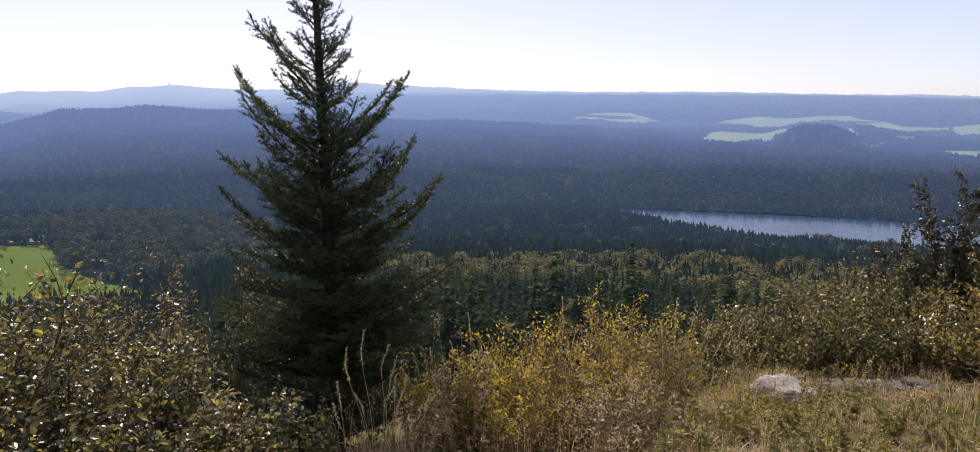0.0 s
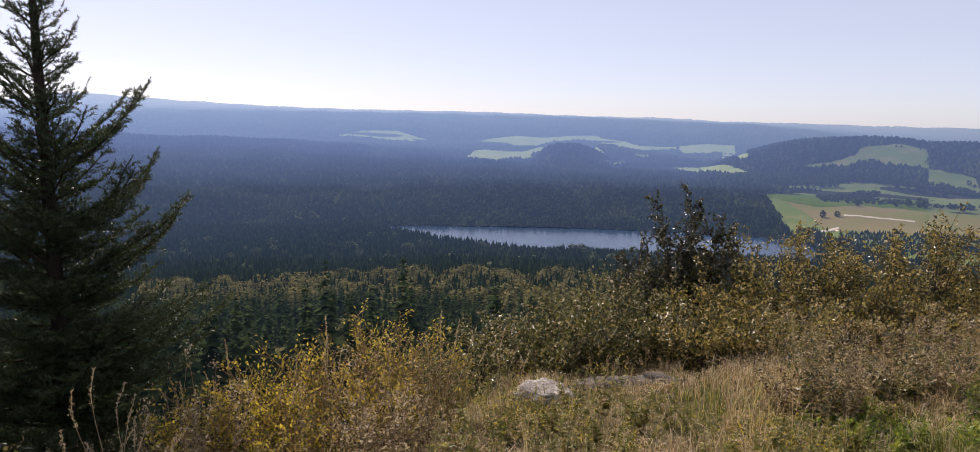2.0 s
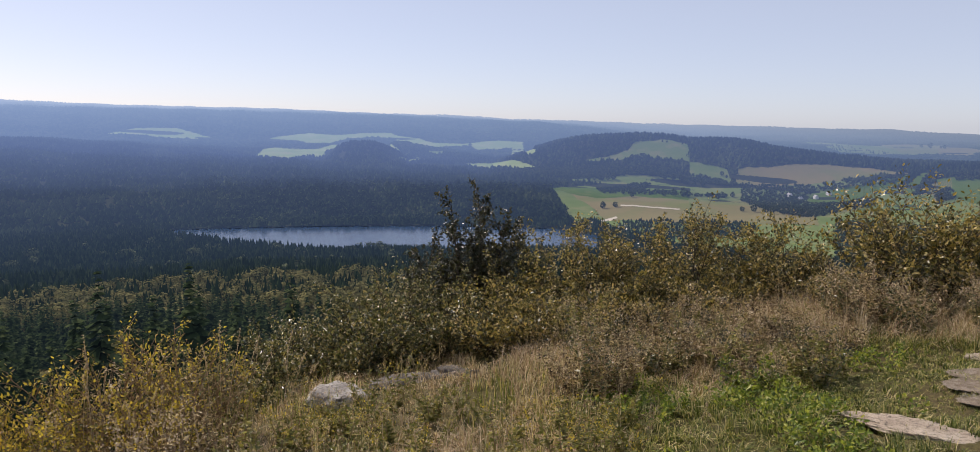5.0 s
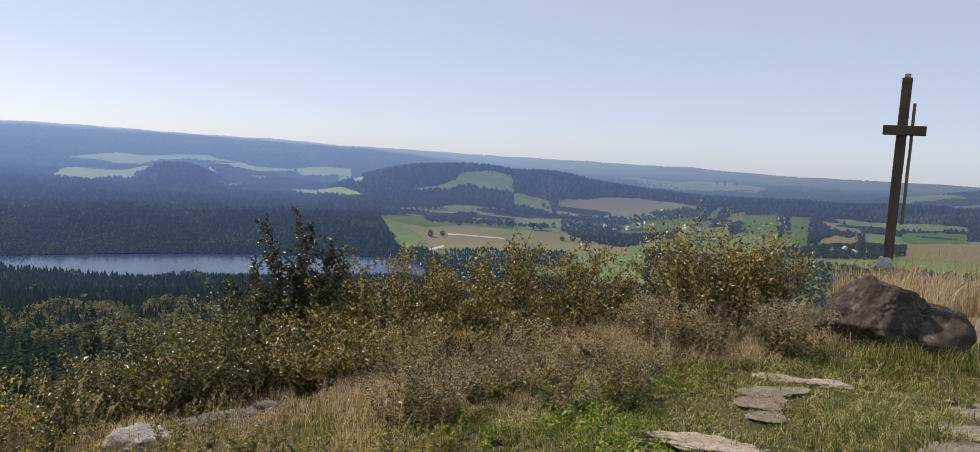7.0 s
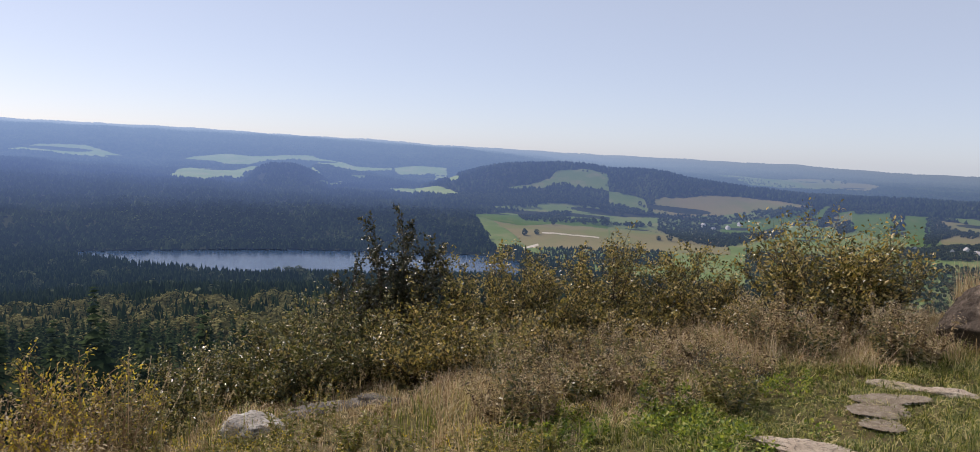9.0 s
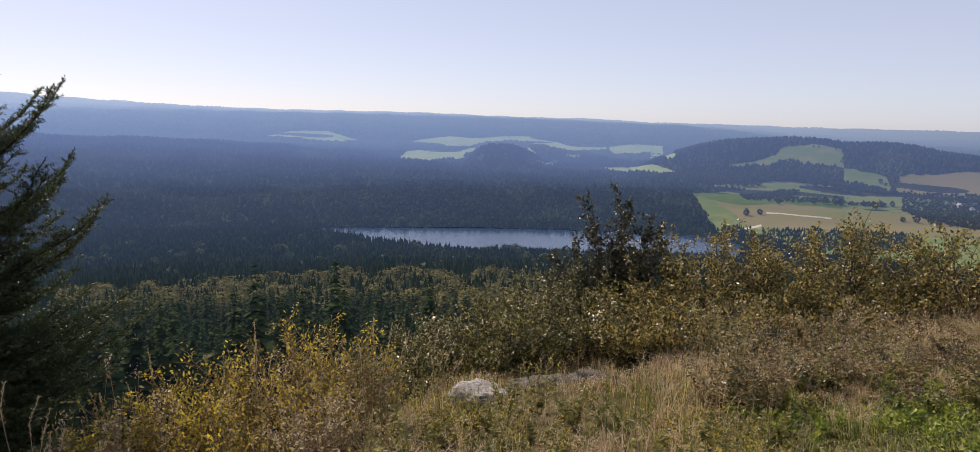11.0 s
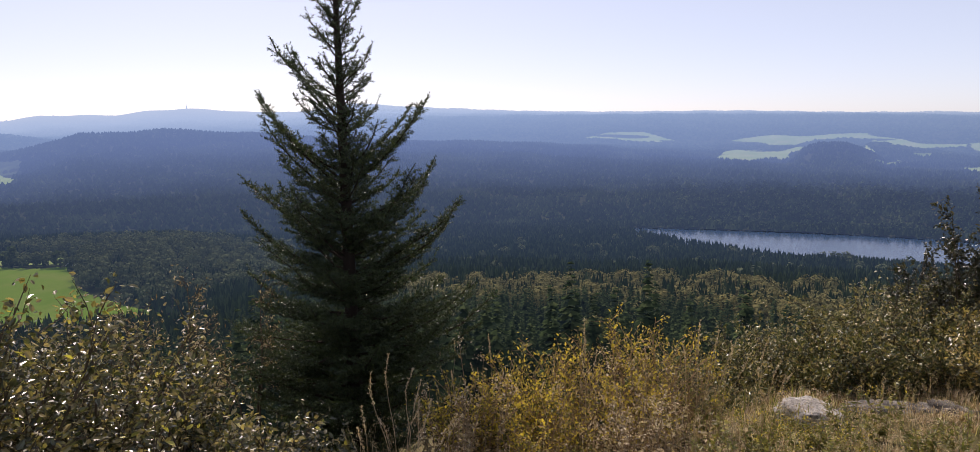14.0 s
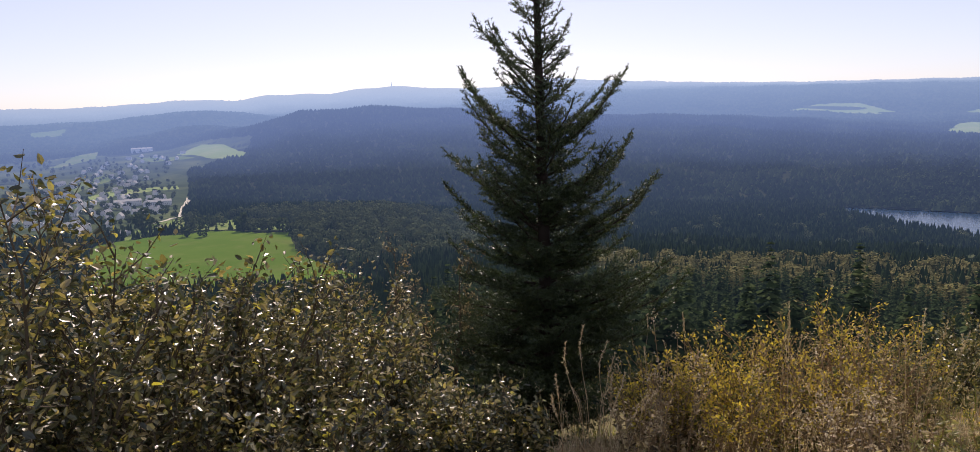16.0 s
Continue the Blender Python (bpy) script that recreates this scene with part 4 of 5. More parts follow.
SALLOW = "sallow shrub with glossy green and browning leaves"
for i, (bearing, r, top, radius) in enumerate([(-52, 2.6, -4, 0.5), (-48.5, 2.9, -5.5, 0.45), (-45, 3.0, -8.5, 0.45), (-41.5, 3.2, -11.0, 0.42), (-38, 3.3, -10.8, 0.42), (-34.5, 3.5, -12.2, 0.45), (-31, 3.7, -12.6, 0.45),
                                               (-28, 3.9, -14.0, 0.42), (-25.2, 4.0, -15.8, 0.36), (-25, 3.5, -21, 0.34), (-21.5, 3.7, -21.5, 0.34), (-18.2, 3.9, -21.8, 0.3), (-15.4, 3.9, -22.6, 0.26), (-43, 2.6, -19, 0.4), (-35, 2.9, -20, 0.4), (-29, 3.2, -20.5, 0.36), (-47, 4.4, -8, 0.6), (-37, 4.6, -12.5, 0.6), (-30, 4.9, -13.2, 0.6)]):
    shrub("sallow_shrub", bearing, r, top, radius, M_SALLOW, 100 + i, SALLOW, stems=13, twigs=20, per=19, leaf=0.033, level=0.4, upright=(0.5, 2.0), scatter=0.05, crown=0.16)
for i, (bearing, r, top, radius) in enumerate([(-24.3, 5.6, -10.2, 0.42), (-20.3, 5.8, -11.0, 0.42), (-27.5, 5.9, -13.0, 0.4)]):
    shrub("rowan_sapling", bearing, r, top, radius, M_BROWNLEAF, 130 + i, "thin sapling with sparse browning leaves above the shrubs", "sapling", stems=4, twigs=14, per=20, leaf=0.035, slim=True, crown=0.62)
for i, (bearing, r, top, radius) in enumerate([(-3.5, 4.6, -20.0, 0.35), (0.0, 4.8, -18.2, 0.36), (3.2, 5.0, -17.2, 0.36), (6.5, 5.2, -15.4, 0.36), (9.8, 5.4, -14.0, 0.34), (12.6, 5.6, -15.8, 0.36), (2.5, 4.4, -20, 0.3), (9.5, 4.8, -18.8, 0.3)]):
    shrub("golden_shrub", bearing, r, top, radius, M_YELLOW, 150 + i, "low shrub with yellowing narrow leaves and dry stems", stems=15, twigs=13, per=13 if i in (3, 4, 5) else 17, leaf=0.024, stem_mat=M_DRYSTEM, spread=1.0, crown=0.2, upright=(0.5, 2.0), under=(M_BROWNLEAF, 0.75 if i in (3, 4, 5) else 0.45), scatter=0.05, wood_size=0.6)
for i, (bearing, r, top, radius) in enumerate([(15, 7.4, -16.6, 0.5), (18, 7.8, -15.2, 0.5), (21, 8.0, -14.2, 0.55), (24, 8.0, -12.4, 0.55), (26.5, 8.2, -10.8, 0.5), (29.2, 8.3, -11.5, 0.5), (23, 7.3, -16, 0.4), (27.5, 7.5, -15.5, 0.45), (19, 9.0, -14.8, 0.6), (25.5, 7.2, -14.6, 0.42), (30.5, 7.6, -13.5, 0.5), (17, 7.0, -17.6, 0.4), (13.5, 6.6, -17.8, 0.4)]):
    shrub("olive_shrub", bearing, r, top, radius, M_OLIVE, 170 + i, "dense olive green shrub behind the pale rock", stems=9, twigs=20, per=23, leaf=0.036, upright=(0.3, 1.6), scatter=0.045)
for i, (bearing, r, top, radius, bare) in enumerate([(31.6, 8.9, -5.2, 0.5, 0.1), (28.6, 9.2, -8.8, 0.5, 0.1), (33.6, 8.8, -7.6, 0.5, 0.1)]):
    shrub("dark_sapling", bearing, r, top, radius, M_DARKLEAF, 190 + i, "dark leaved sapling with thin upright twigs", "sapling", stems=9, twigs=26, per=30, leaf=0.044, bare=bare * 0.4, spread=0.62, upright=(0.7, 2.2), scatter=0.035)
for i, (bearing, r, top, radius) in enumerate([(35, 8.5, -8.9, 0.5), (38.4, 8.7, -7.4, 0.52), (41.6, 8.7, -8.2, 0.5), (36.5, 8.0, -11.5, 0.45), (40.5, 8.1, -11.0, 0.45), (33.2, 7.9, -12.5, 0.45), (44.4, 8.9, -7.6, 0.48), (47.6, 9.1, -6.2, 0.5), (50.8, 9.2, -7.2, 0.5), (53.8, 9.3, -6.9, 0.5), (45.5, 8.4, -10.6, 0.45), (51.5, 8.7, -10.2, 0.45), (33.5, 7.2, -14.8, 0.45), (37, 7.3, -14.0, 0.45), (40.2, 7.5, -13.2, 0.45), (43.4, 7.8, -12.2, 0.42), (48.3, 8.2, -12.0, 0.42), (55.5, 8.8, -9.5, 0.45)]):
    shrub("hazel_shrub", bearing, r, top, radius, M_GOLD, 210 + i, "leafy shrub turning golden olive on the slope edge", stems=9, twigs=22, per=23, leaf=0.037, upright=(0.3, 1.7), scatter=0.045)
for i, (bearing, r, top, radius) in enumerate([(62.4, 9.0, -4.6, 0.85), (65.6, 9.2, -5.6, 0.6), (59.8, 9.2, -6.0, 0.5), (63.8, 8.8, -7.4, 0.5)]):
    shrub("round_shrub", bearing, r, top, radius, M_GOLD, 240 + i, "round open shrub with golden olive leaves on bare stems", stems=9, twigs=17, per=20, leaf=0.046, crown=0.34, spread=1.15, upright=(0.3, 1.5))

# ---- stones ----
def stone(name, x, y, z, sx, sy, sz, mat, seed, label, category="rock", rough=0.12, turn=0.0, cuts=16, top=None):
    """A stone cut by a set of random planes, then worn and roughened."""
    g = np.random.default_rng(seed)
    planes = [(Vector(n), d) for n, d in zip(unit(g.normal(size=(cuts, 3))).tolist(), g.uniform(0.68, 1.0, cuts).tolist())]
    if top:
        planes.append((Vector((0.12, -0.1, 1)).normalized(), top))
    bm = bmesh.new()
    bmesh.ops.create_icosphere(bm, subdivisions=6 if sx > 0.4 else 5, radius=1.0)
    for v in bm.verts:
        p = v.co.normalized()
        rad = min([1.2] + [d / n.dot(p) for n, d in planes if n.dot(p) > 0.2])
        q = p * rad + Vector((seed * 7.3, seed * 1.9, 0))
        rad *= 1 + rough * (noise.noise(q * 1.7) + 0.5 * noise.noise(q * 4.1) + 0.3 * noise.noise(q * 9) + 0.16 * noise.noise(q * 21))
        crack = abs(noise.noise(q * 2.6))
        rad *= 1 - rough * 0.25 * max(0.0, 0.12 - crack) / 0.12
        p = p * rad
        v.co = Vector((p.x * sx, p.y * sy, max(p.z, -0.75) * sz))
    ob = part(name, bm, mat, smooth=True)
    ob.matrix_world = pose(x, y, z, 0, 0, turn)
    return tagged(ob, label, category)


E_PATH = 8.2
bx, by = 0.166 + E_PATH * math.sin(radians(73.0)), 0.07 + E_PATH * math.cos(radians(73.0))
sideways = Vector((math.cos(radians(73.2)), -math.sin(radians(73.2)), 0))
zb = spot(bx, by)
toward = Vector((-math.sin(radians(73.2)), -math.cos(radians(73.2)), 0))
for along, near, up, sx, sy, sz, seed, rough_, flat, label in ((-0.06, 0.0, 0.24, 0.5, 0.44, 0.48, 14, 0.13, 0.82, "dark craggy boulder carrying the summit cross"), (0.34, -0.04, 0.12, 0.34, 0.38, 0.36, 5, 0.14, 0.85, "low dark boulder leaning on the cross rock")):
    c = Vector((bx, by, zb + up)) + sideways * along + toward * near
    stone("boulder", c.x, c.y, c.z, sx, sy, sz, M_BOULDER, seed, label, rough=rough_, turn=-73, cuts=26, top=flat)
x, y = polar(21.8, 6.0)
stone("pale_rock", x, y, spot(x, y) + 0.07, 0.25, 0.24, 0.17, M_ROCK, 8, "pale grey weathered rock in dry grass", rough=0.16, turn=12, top=0.42)
x, y = polar(27.4, 6.4)
stone("flat_rock", x, y, spot(x, y) - 0.04, 0.3, 0.2, 0.09, M_FLAT, 9, "flat grey rock sunk in dry grass", rough=0.3, turn=-20)
x, y = polar(31.0, 6.5)
stone("flat_rock", x, y, spot(x, y) - 0.02, 0.22, 0.17, 0.09, M_FLAT, 10, "small flat grey rock in dry grass", rough=0.3, turn=-30)
def by_path(bearing, r):
    x, y = polar(bearing, r)
    return x + 0.16, y + 0.07


for i, (bearing, r, sx, sy, turn) in enumerate([(62.9, 4.72, 0.44, 0.13, -79), (67.5, 6.62, 0.22, 0.1, -66), (70.2, 6.5, 0.2, 0.07, -64)]):
    x, y = by_path(bearing, r)
    stone("stone_slab", x, y, spot(x, y) + 0.012, sx, sy, 0.042, M_SLAB, 20 + i, "flat tan stone slab trodden into the turf", "stone", 0.2, turn, 12, 0.6)


# ---- bare earth and the worn path ----
def sheet(name, blobs, mat, label, lift, seed):
    """A thin ragged sheet on the ground inside overlapping rounds (x, y, radius)."""
    xs = [b[0] for b in blobs]
    ys = [b[1] for b in blobs]
    m = max(b[2] for b in blobs) * 1.3
    step = 0.03
    gx, gy = np.meshgrid(np.arange(min(xs) - m, max(xs) + m, step), np.arange(min(ys) - m, max(ys) + m, step), indexing="ij")
    v = np.stack([gx, gy, ground_height(np.degrees(np.arctan2(gx, gy)), np.hypot(gx, gy)) + lift], -1)
    t = grid_tris(*gx.shape)
    c = v.reshape(-1, 3)[t].mean(1)
    wob = 0.2 * np.sin(7 * c[:, 0] + 3 * c[:, 1] + seed) * np.cos(6 * c[:, 1] - 2 * c[:, 0]) + 0.22 * np.sin(17 * c[:, 0] - 9 * c[:, 1]) * np.cos(13 * c[:, 1] + 5 * c[:, 0])
    keep = np.zeros(len(t), bool)
    for bx_, by_, br_ in blobs:
        keep |= np.hypot(c[:, 0] - bx_, c[:, 1] - by_) < br_ * (1 + wob)
    t = t[keep]
    used, inv = np.unique(t, return_inverse=True)
    return tagged(arrays(name, v.reshape(-1, 3)[used], inv.reshape(-1, 3), mat, smooth=True), label, name.split("_")[-1], kind="structure")


DIRT = [(5.72, 2.56, 0.17), (5.45, 2.42, 0.18), (5.2, 2.28, 0.13), (5.85, 2.42, 0.13)]
PATH = [(8.6, 1.75, 0.42), (9.4, 1.95, 0.5), (10.3, 2.0, 0.6), (11.2, 1.7, 0.8), (9.3, 1.1, 0.7), (8.2, 0.95, 0.62), (7.3, 0.75, 0.55), (6.5, 1.0, 0.42), (5.8, 0.95, 0.42), (5.2, 0.85, 0.45), (4.4, 0.45, 0.6), (3.4, 0.1, 0.6)]
sheet("dirt_patch", DIRT, M_EARTH, "bare trodden earth with small stones", 0.03, 1)
sheet("gravel_path", PATH, M_SCREE, "worn pale gravel path past the boulder", 0.02, 4)
g = np.random.default_rng(55)
grit = Soup()
OCT = np.array([(1, 0, 0), (0, 1, 0), (-1, 0, 0), (0, -1, 0), (0, 0, 1), (0, 0, -0.4)])
OCT_T = [(0, 1, 4), (1, 2, 4), (2, 3, 4), (3, 0, 4), (1, 0, 5), (2, 1, 5), (3, 2, 5), (0, 3, 5)]
for blobs, n in ((DIRT, 900), (PATH, 4000)):
    k = g.integers(0, len(blobs), n)
    bl = np.array(blobs)[k]
    a, q = g.uniform(0, 6.28, n), bl[:, 2] * np.sqrt(g.uniform(0, 1, n)) * 1.05
    px, py = bl[:, 0] + q * np.cos(a), bl[:, 1] + q * np.sin(a)
    pz = ground_height(np.degrees(np.arctan2(px, py)), np.hypot(px, py)) + 0.02
    s = np.minimum(0.004 * (1 / g.uniform(0.05, 1, n)) ** 0.7, 0.025)[:, None, None]
    grit.many(np.stack([px, py, pz], -1)[:, None] + s * OCT[None] * g.uniform(0.6, 1.3, (n, 6, 1)) * np.array([1, 1, 0.45]), OCT_T)
stuff("loose_gravel", grit, M_SCREE, "small pale stones lying on the path and bare earth", "gravel")


# ---- grass ----
def blades(soup, x, y, h, g, width=0.004, droop=0.35):
    n = len(x)
    z = ground_height(np.degrees(np.arctan2(x, y)), np.hypot(x, y)) - 0.01
    p = np.stack([x, y, z], -1)
    cell = np.sin(np.round(x / 0.23) * 12.9898 + np.round(y / 0.23) * 78.233) * 43758.5453
    cell -= np.floor(cell)
    a = cell * 6.28 + g.normal(size=n) * 1.1
    h = h * (0.55 + 0.75 * (cell * 7.31 % 1))
    d = np.stack([np.cos(a), np.sin(a), np.zeros(n)], -1)
    lean = (g.uniform(0.05, 1.0, n) * droop * (0.6 + cell))[:, None]
    h = h[:, None]
    s = np.stack([-np.sin(a), np.cos(a), np.zeros(n)], -1) * width * g.uniform(0.6, 1.4, (n, 1))
    up = np.array([0, 0, 1.0])
    m = p + up * h * 0.55 + d * h * lean * 0.35
    e = p + up * h * (1 - 0.35 * lean) + d * h * lean * 1.15
    soup.many(np.stack([p - s, p + s, m + s * 0.7, m - s * 0.7, e], 1), [(0, 1, 2), (0, 2, 3), (3, 2, 4)])


def lawn(n, b0, b1, r0, r1, seed, keep, tuft=0.0):
    g = np.random.default_rng(seed)
    b = g.uniform(b0, b1, n)
    r = np.sqrt(g.uniform(r0 ** 2, r1 ** 2, n))
    x, y = r * np.sin(np.radians(b)), r * np.cos(np.radians(b))
    if tuft:
        cx, cy = np.round(x / tuft) * tuft, np.round(y / tuft) * tuft
        jx, jy = np.sin(cx * 91.7 + cy * 37.1), np.cos(cx * 53.3 - cy * 71.9)
        cx, cy = cx + 0.5 * tuft * jx, cy + 0.5 * tuft * jy
        f = g.uniform(0.15, 1, n)
        x, y = cx + (x - cx) * f, cy + (y - cy) * f
        b, r = np.degrees(np.arctan2(x, y)), np.hypot(x, y)
    w = keep(b, r, x, y, g)
    for q in np.linspace(58.4, 67.5, 9):
        w &= np.hypot(x - by_path(q, 4.6)[0], y - by_path(q, 4.6)[1]) > 0.11
    for blobs in (DIRT, PATH):
        for bx_, by_, br_ in blobs:
            w &= (np.hypot(x - bx_, y - by_) > br_ * (0.5 if blobs is DIRT else 0.85)) | (g.uniform(size=n) < (0.45 if blobs is DIRT else 0.06))
    return b[w], r[w], x[w], y[w], g


def patch(x, y, s, k=0.0):
    return np.sin(s * 1.7 * x + k) * np.cos(s * 1.3 * y - k) + 0.6 * np.sin(s * 3.1 * x - s * 2.2 * y + 2 * k)


edge = lambda b: np.interp(b, EDGE_BEARINGS, EDGE_AT)
dry = Soup()
b, r, x, y, g = lawn(120000, -16, 58, 2.2, 9.6, 61, lambda b, r, x, y, g: (r < edge(b) + 0.8) & (r > np.interp(b, [-16, 20, 40, 46, 58], [3.0, 2.4, 2.8, 4.6, 6.6])) & (patch(x, y, 1.6) > -0.9), 0.12)
blades(dry, x, y, g.uniform(0.05, 0.27, len(x)) * np.interp(patch(x, y, 1.1, 1), [-1, 1], [0.4, 1.05]) * np.where((b > 16) & (b < 34) & (r > 4.6), 0.6, 1.0), g, 0.0025, 1.2)
b, r, x, y, g = lawn(16000, 70, 88, 9.0, 12.5, 62, lambda b, r, x, y, g: (r > 9.4) | (b < 75), 0.14)
blades(dry, x, y, g.uniform(0.25, 0.75, len(x)), g, 0.003, 0.6)
b, r, x, y, g = lawn(20000, 50, 72, 6.6, 10.2, 63, lambda b, r, x, y, g: r > np.interp(b, [50, 56, 66, 72], [6.6, 6.9, 7.2, 8.2]), 0.16)
blades(dry, x, y, g.uniform(0.06, 0.36, len(x)), g, 0.0022, 2.0)
b, r, x, y, g = lawn(5200, -16, 60, 2.8, 9.8, 67, lambda b, r, x, y, g: (r < edge(b) + 0.6) & (r > np.interp(b, [-16, 20, 40, 46, 60], [3.2, 3.0, 3.4, 5.2, 7.0])) & (patch(x, y, 1.4, 3) > -0.2), 0.22)
h = g.uniform(0.22, 0.5, len(x)) * np.where((b > 16) & (b < 34) & (r > 4.4), 0.55, 1.0)
a = g.uniform(0, 6.28, len(x))
lean = np.stack([np.cos(a), np.sin(a), np.zeros(len(x))], -1) * (h * g.uniform(0.05, 0.4, len(x)))[:, None]
root = np.stack([x, y, ground_height(b, r)], -1)
tip = root + lean + np.array([0, 0, 1.0]) * h[:, None]
side = np.stack([-np.sin(a), np.cos(a), np.zeros(len(x))], -1) * 0.0011
mid = root + lean * 0.35 + np.array([0, 0, 0.55]) * h[:, None]
dry.many(np.stack([root - side, root + side, mid + side, mid - side, tip], 1), [(0, 1, 2), (0, 2, 3), (3, 2, 4)])
k = np.repeat(np.arange(len(x)), 14)
f = g.uniform(0.72, 1.03, len(k))[:, None]
q = mid[k] + (tip - mid)[k] * ((f - 0.5) * 2) + 0.008 * g.normal(size=(len(k), 3))
leaves(dry, q, unit(tip - mid)[k] + 0.5 * g.normal(size=(len(k), 3)), g.uniform(0.008, 0.018, len(k)), g, SLIM * [1, 1.3, 1], SLIM_T, 0.3)
stuff("dry_grass", dry, M_DRYGRASS, "tall straw coloured dry grass on the summit edge", "grass")
turf = Soup()
b, r, x, y, g = lawn(200000, 36, 86, 1.8, 9.8, 64, lambda b, r, x, y, g: r < np.interp(b, [36, 44, 50, 60, 86], [4.2, 6.4, 7.8, 8.8, 9.4]), 0.1)
blades(turf, x, y, g.uniform(0.03, 0.1, len(x)) * np.interp(patch(x, y, 1.3, 2), [-1, 1], [0.55, 1.4]), g, 0.0028, 1.6)
b, r, x, y, g = lawn(7000, -16, 44, 2.2, 6.5, 65, lambda b, r, x, y, g: patch(x, y, 1.3, 4) > 0.25, 0.15)
blades(turf, x, y, g.uniform(0.08, 0.25, len(x)), g, 0.0035, 0.5)
for px, py in ((bx, by), (bx + 0.4 * sideways.x, by + 0.4 * sideways.y)):
    q, a = g.uniform(0.35, 0.72, 2600), g.uniform(0, 6.28, 2600)
    blades(turf, px + q * np.cos(a), py + q * np.sin(a), g.uniform(0.08, 0.26, 2600), g, 0.002, 0.9)
stuff("green_turf", turf, M_GREENGRASS, "short green summer turf with straw blades", "grass")
herb = Soup()
b, r, x, y, g = lawn(24000, 40, 62, 3.2, 7.0, 66, lambda b, r, x, y, g: (patch(x, y, 1.9, 1) > -0.1) & (r < np.interp(b, [40, 62], [5.4, 6.6])), 0.2)
z = ground_height(b, r)
leaves(herb, np.stack([x, y, z + g.uniform(0.01, 0.14, len(x))], -1), unit(g.normal(size=(len(x), 3)) + [0, 0, 0.5]), g.uniform(0.014, 0.036, len(x)), g)
stuff("green_herbs", herb, M_HERB, "lush bright green low herbs in the turf", "plants")


# ---- tall weeds and single grasses ----
def weed(name, bearing, r, top, seed, leafmat, label, stalks=6, leafy_=1.0, head=None, spread=0.14):
    g = np.random.default_rng(seed)
    x, y = polar(bearing, r)
    z0 = spot(x, y) - 0.02
    height = max(0.25, EYE_Z + r * math.tan(radians(top)) - z0)
    thing = empty(name, pose(x, y, z0), label, "weed", "weeds in the dry grass")
    green, heads = Soup(), Soup()
    for i in range(stalks):
        a = g.uniform(0, 6.28)
        H = height * (1.0 if i == 0 else g.uniform(0.55, 0.95))
        s = np.linspace(0, 1, 5)
        o = np.array([math.cos(a), math.sin(a), 0])
        path = o * (0.04 + spread * s[:, None] ** 1.5) + np.array([0, 0, H]) * s[:, None]
        v, t = tube(path, np.linspace(0.0035, 0.0012, 5), 4)
        arrays("stalk", v, t, M_DRYSTEM, thing)
        n = int(44 * leafy_)
        f = g.uniform(0.15, 0.95, n)
        p = np.stack([np.interp(f, s, path[:, c]) for c in range(3)], 1)
        leaves(green, p, unit(g.normal(size=(n, 3)) * [1, 1, 0.4] + [0, 0, 0.35]), g.uniform(0.025, 0.065, n) * (1.1 - 0.5 * f), g, SLIM * [1, 1.5, 1], SLIM_T, 0.3)
        if head is not None:
            m = 34
            q = path[-1] + g.normal(size=(m, 3)) * [0.03, 0.03, 0.02]
            leaves(heads, q, unit(g.normal(size=(m, 3))), g.uniform(0.008, 0.02, m), g, SLIM * [1, 2, 1], SLIM_T)
    tagged(arrays("foliage", *green.out(), leafmat, thing), kind="stuff")
    if head is not None:
        tagged(arrays("seed_head", *heads.out(), head, thing), kind="stuff")
    return thing


g = np.random.default_rng(77)
for i in range(40):
    bearing = g.uniform(57, 69)
    r = g.uniform(7.4, 8.5)
    weed("withered_weed", bearing, r, g.uniform(-11.2, -8.4), 340 + i, M_OLIVE if i % 3 == 0 else M_BROWNLEAF, "withered brown weed below the round shrubs" if i % 3 else "olive green weed below the round shrubs", 7, 1.3, M_SEED if i % 2 else None)
for i in range(60):
    bearing = g.uniform(39, 58)
    r = g.uniform(5.6, 8.0) * np.interp(bearing, [39, 57], [0.88, 1.0])
    weed("withered_weed", bearing, r, g.uniform(-14.5, -10.5) - np.interp(r, [5.5, 8], [2.8, 0]), 300 + i, (M_BROWNLEAF, M_WEED, M_BROWNLEAF, M_OLIVE)[i % 4], ("withered brown weed among dry grass", "green and yellowing weed among dry grass")[i % 2], 7, 1.5, (M_SEED, M_DARKLEAF, M_BROWNLEAF)[i % 3], 0.18)
for i in range(36):
    bearing = g.uniform(12, 46)
    r = g.uniform(3.4, 5.6)
    weed("green_weed", bearing, r, -22.6 + (r - 3.4) * 1.9 + g.uniform(-1.8, 1.6), 400 + i, M_WEED, "upright green and yellow weed in dry grass", 5, 1.6, M_YELLOW if i % 2 == 0 else None, 0.12)
for i in range(26):
    bearing = g.uniform(-6, 15)
    r = g.uniform(3.7, 5.2)
    weed("withered_weed", bearing, r, g.uniform(-22, -16), 500 + i, M_BROWNLEAF, "dry brown stalks beside the golden shrubs", 7, 0.7, M_SEED if i % 2 else None, 0.12)


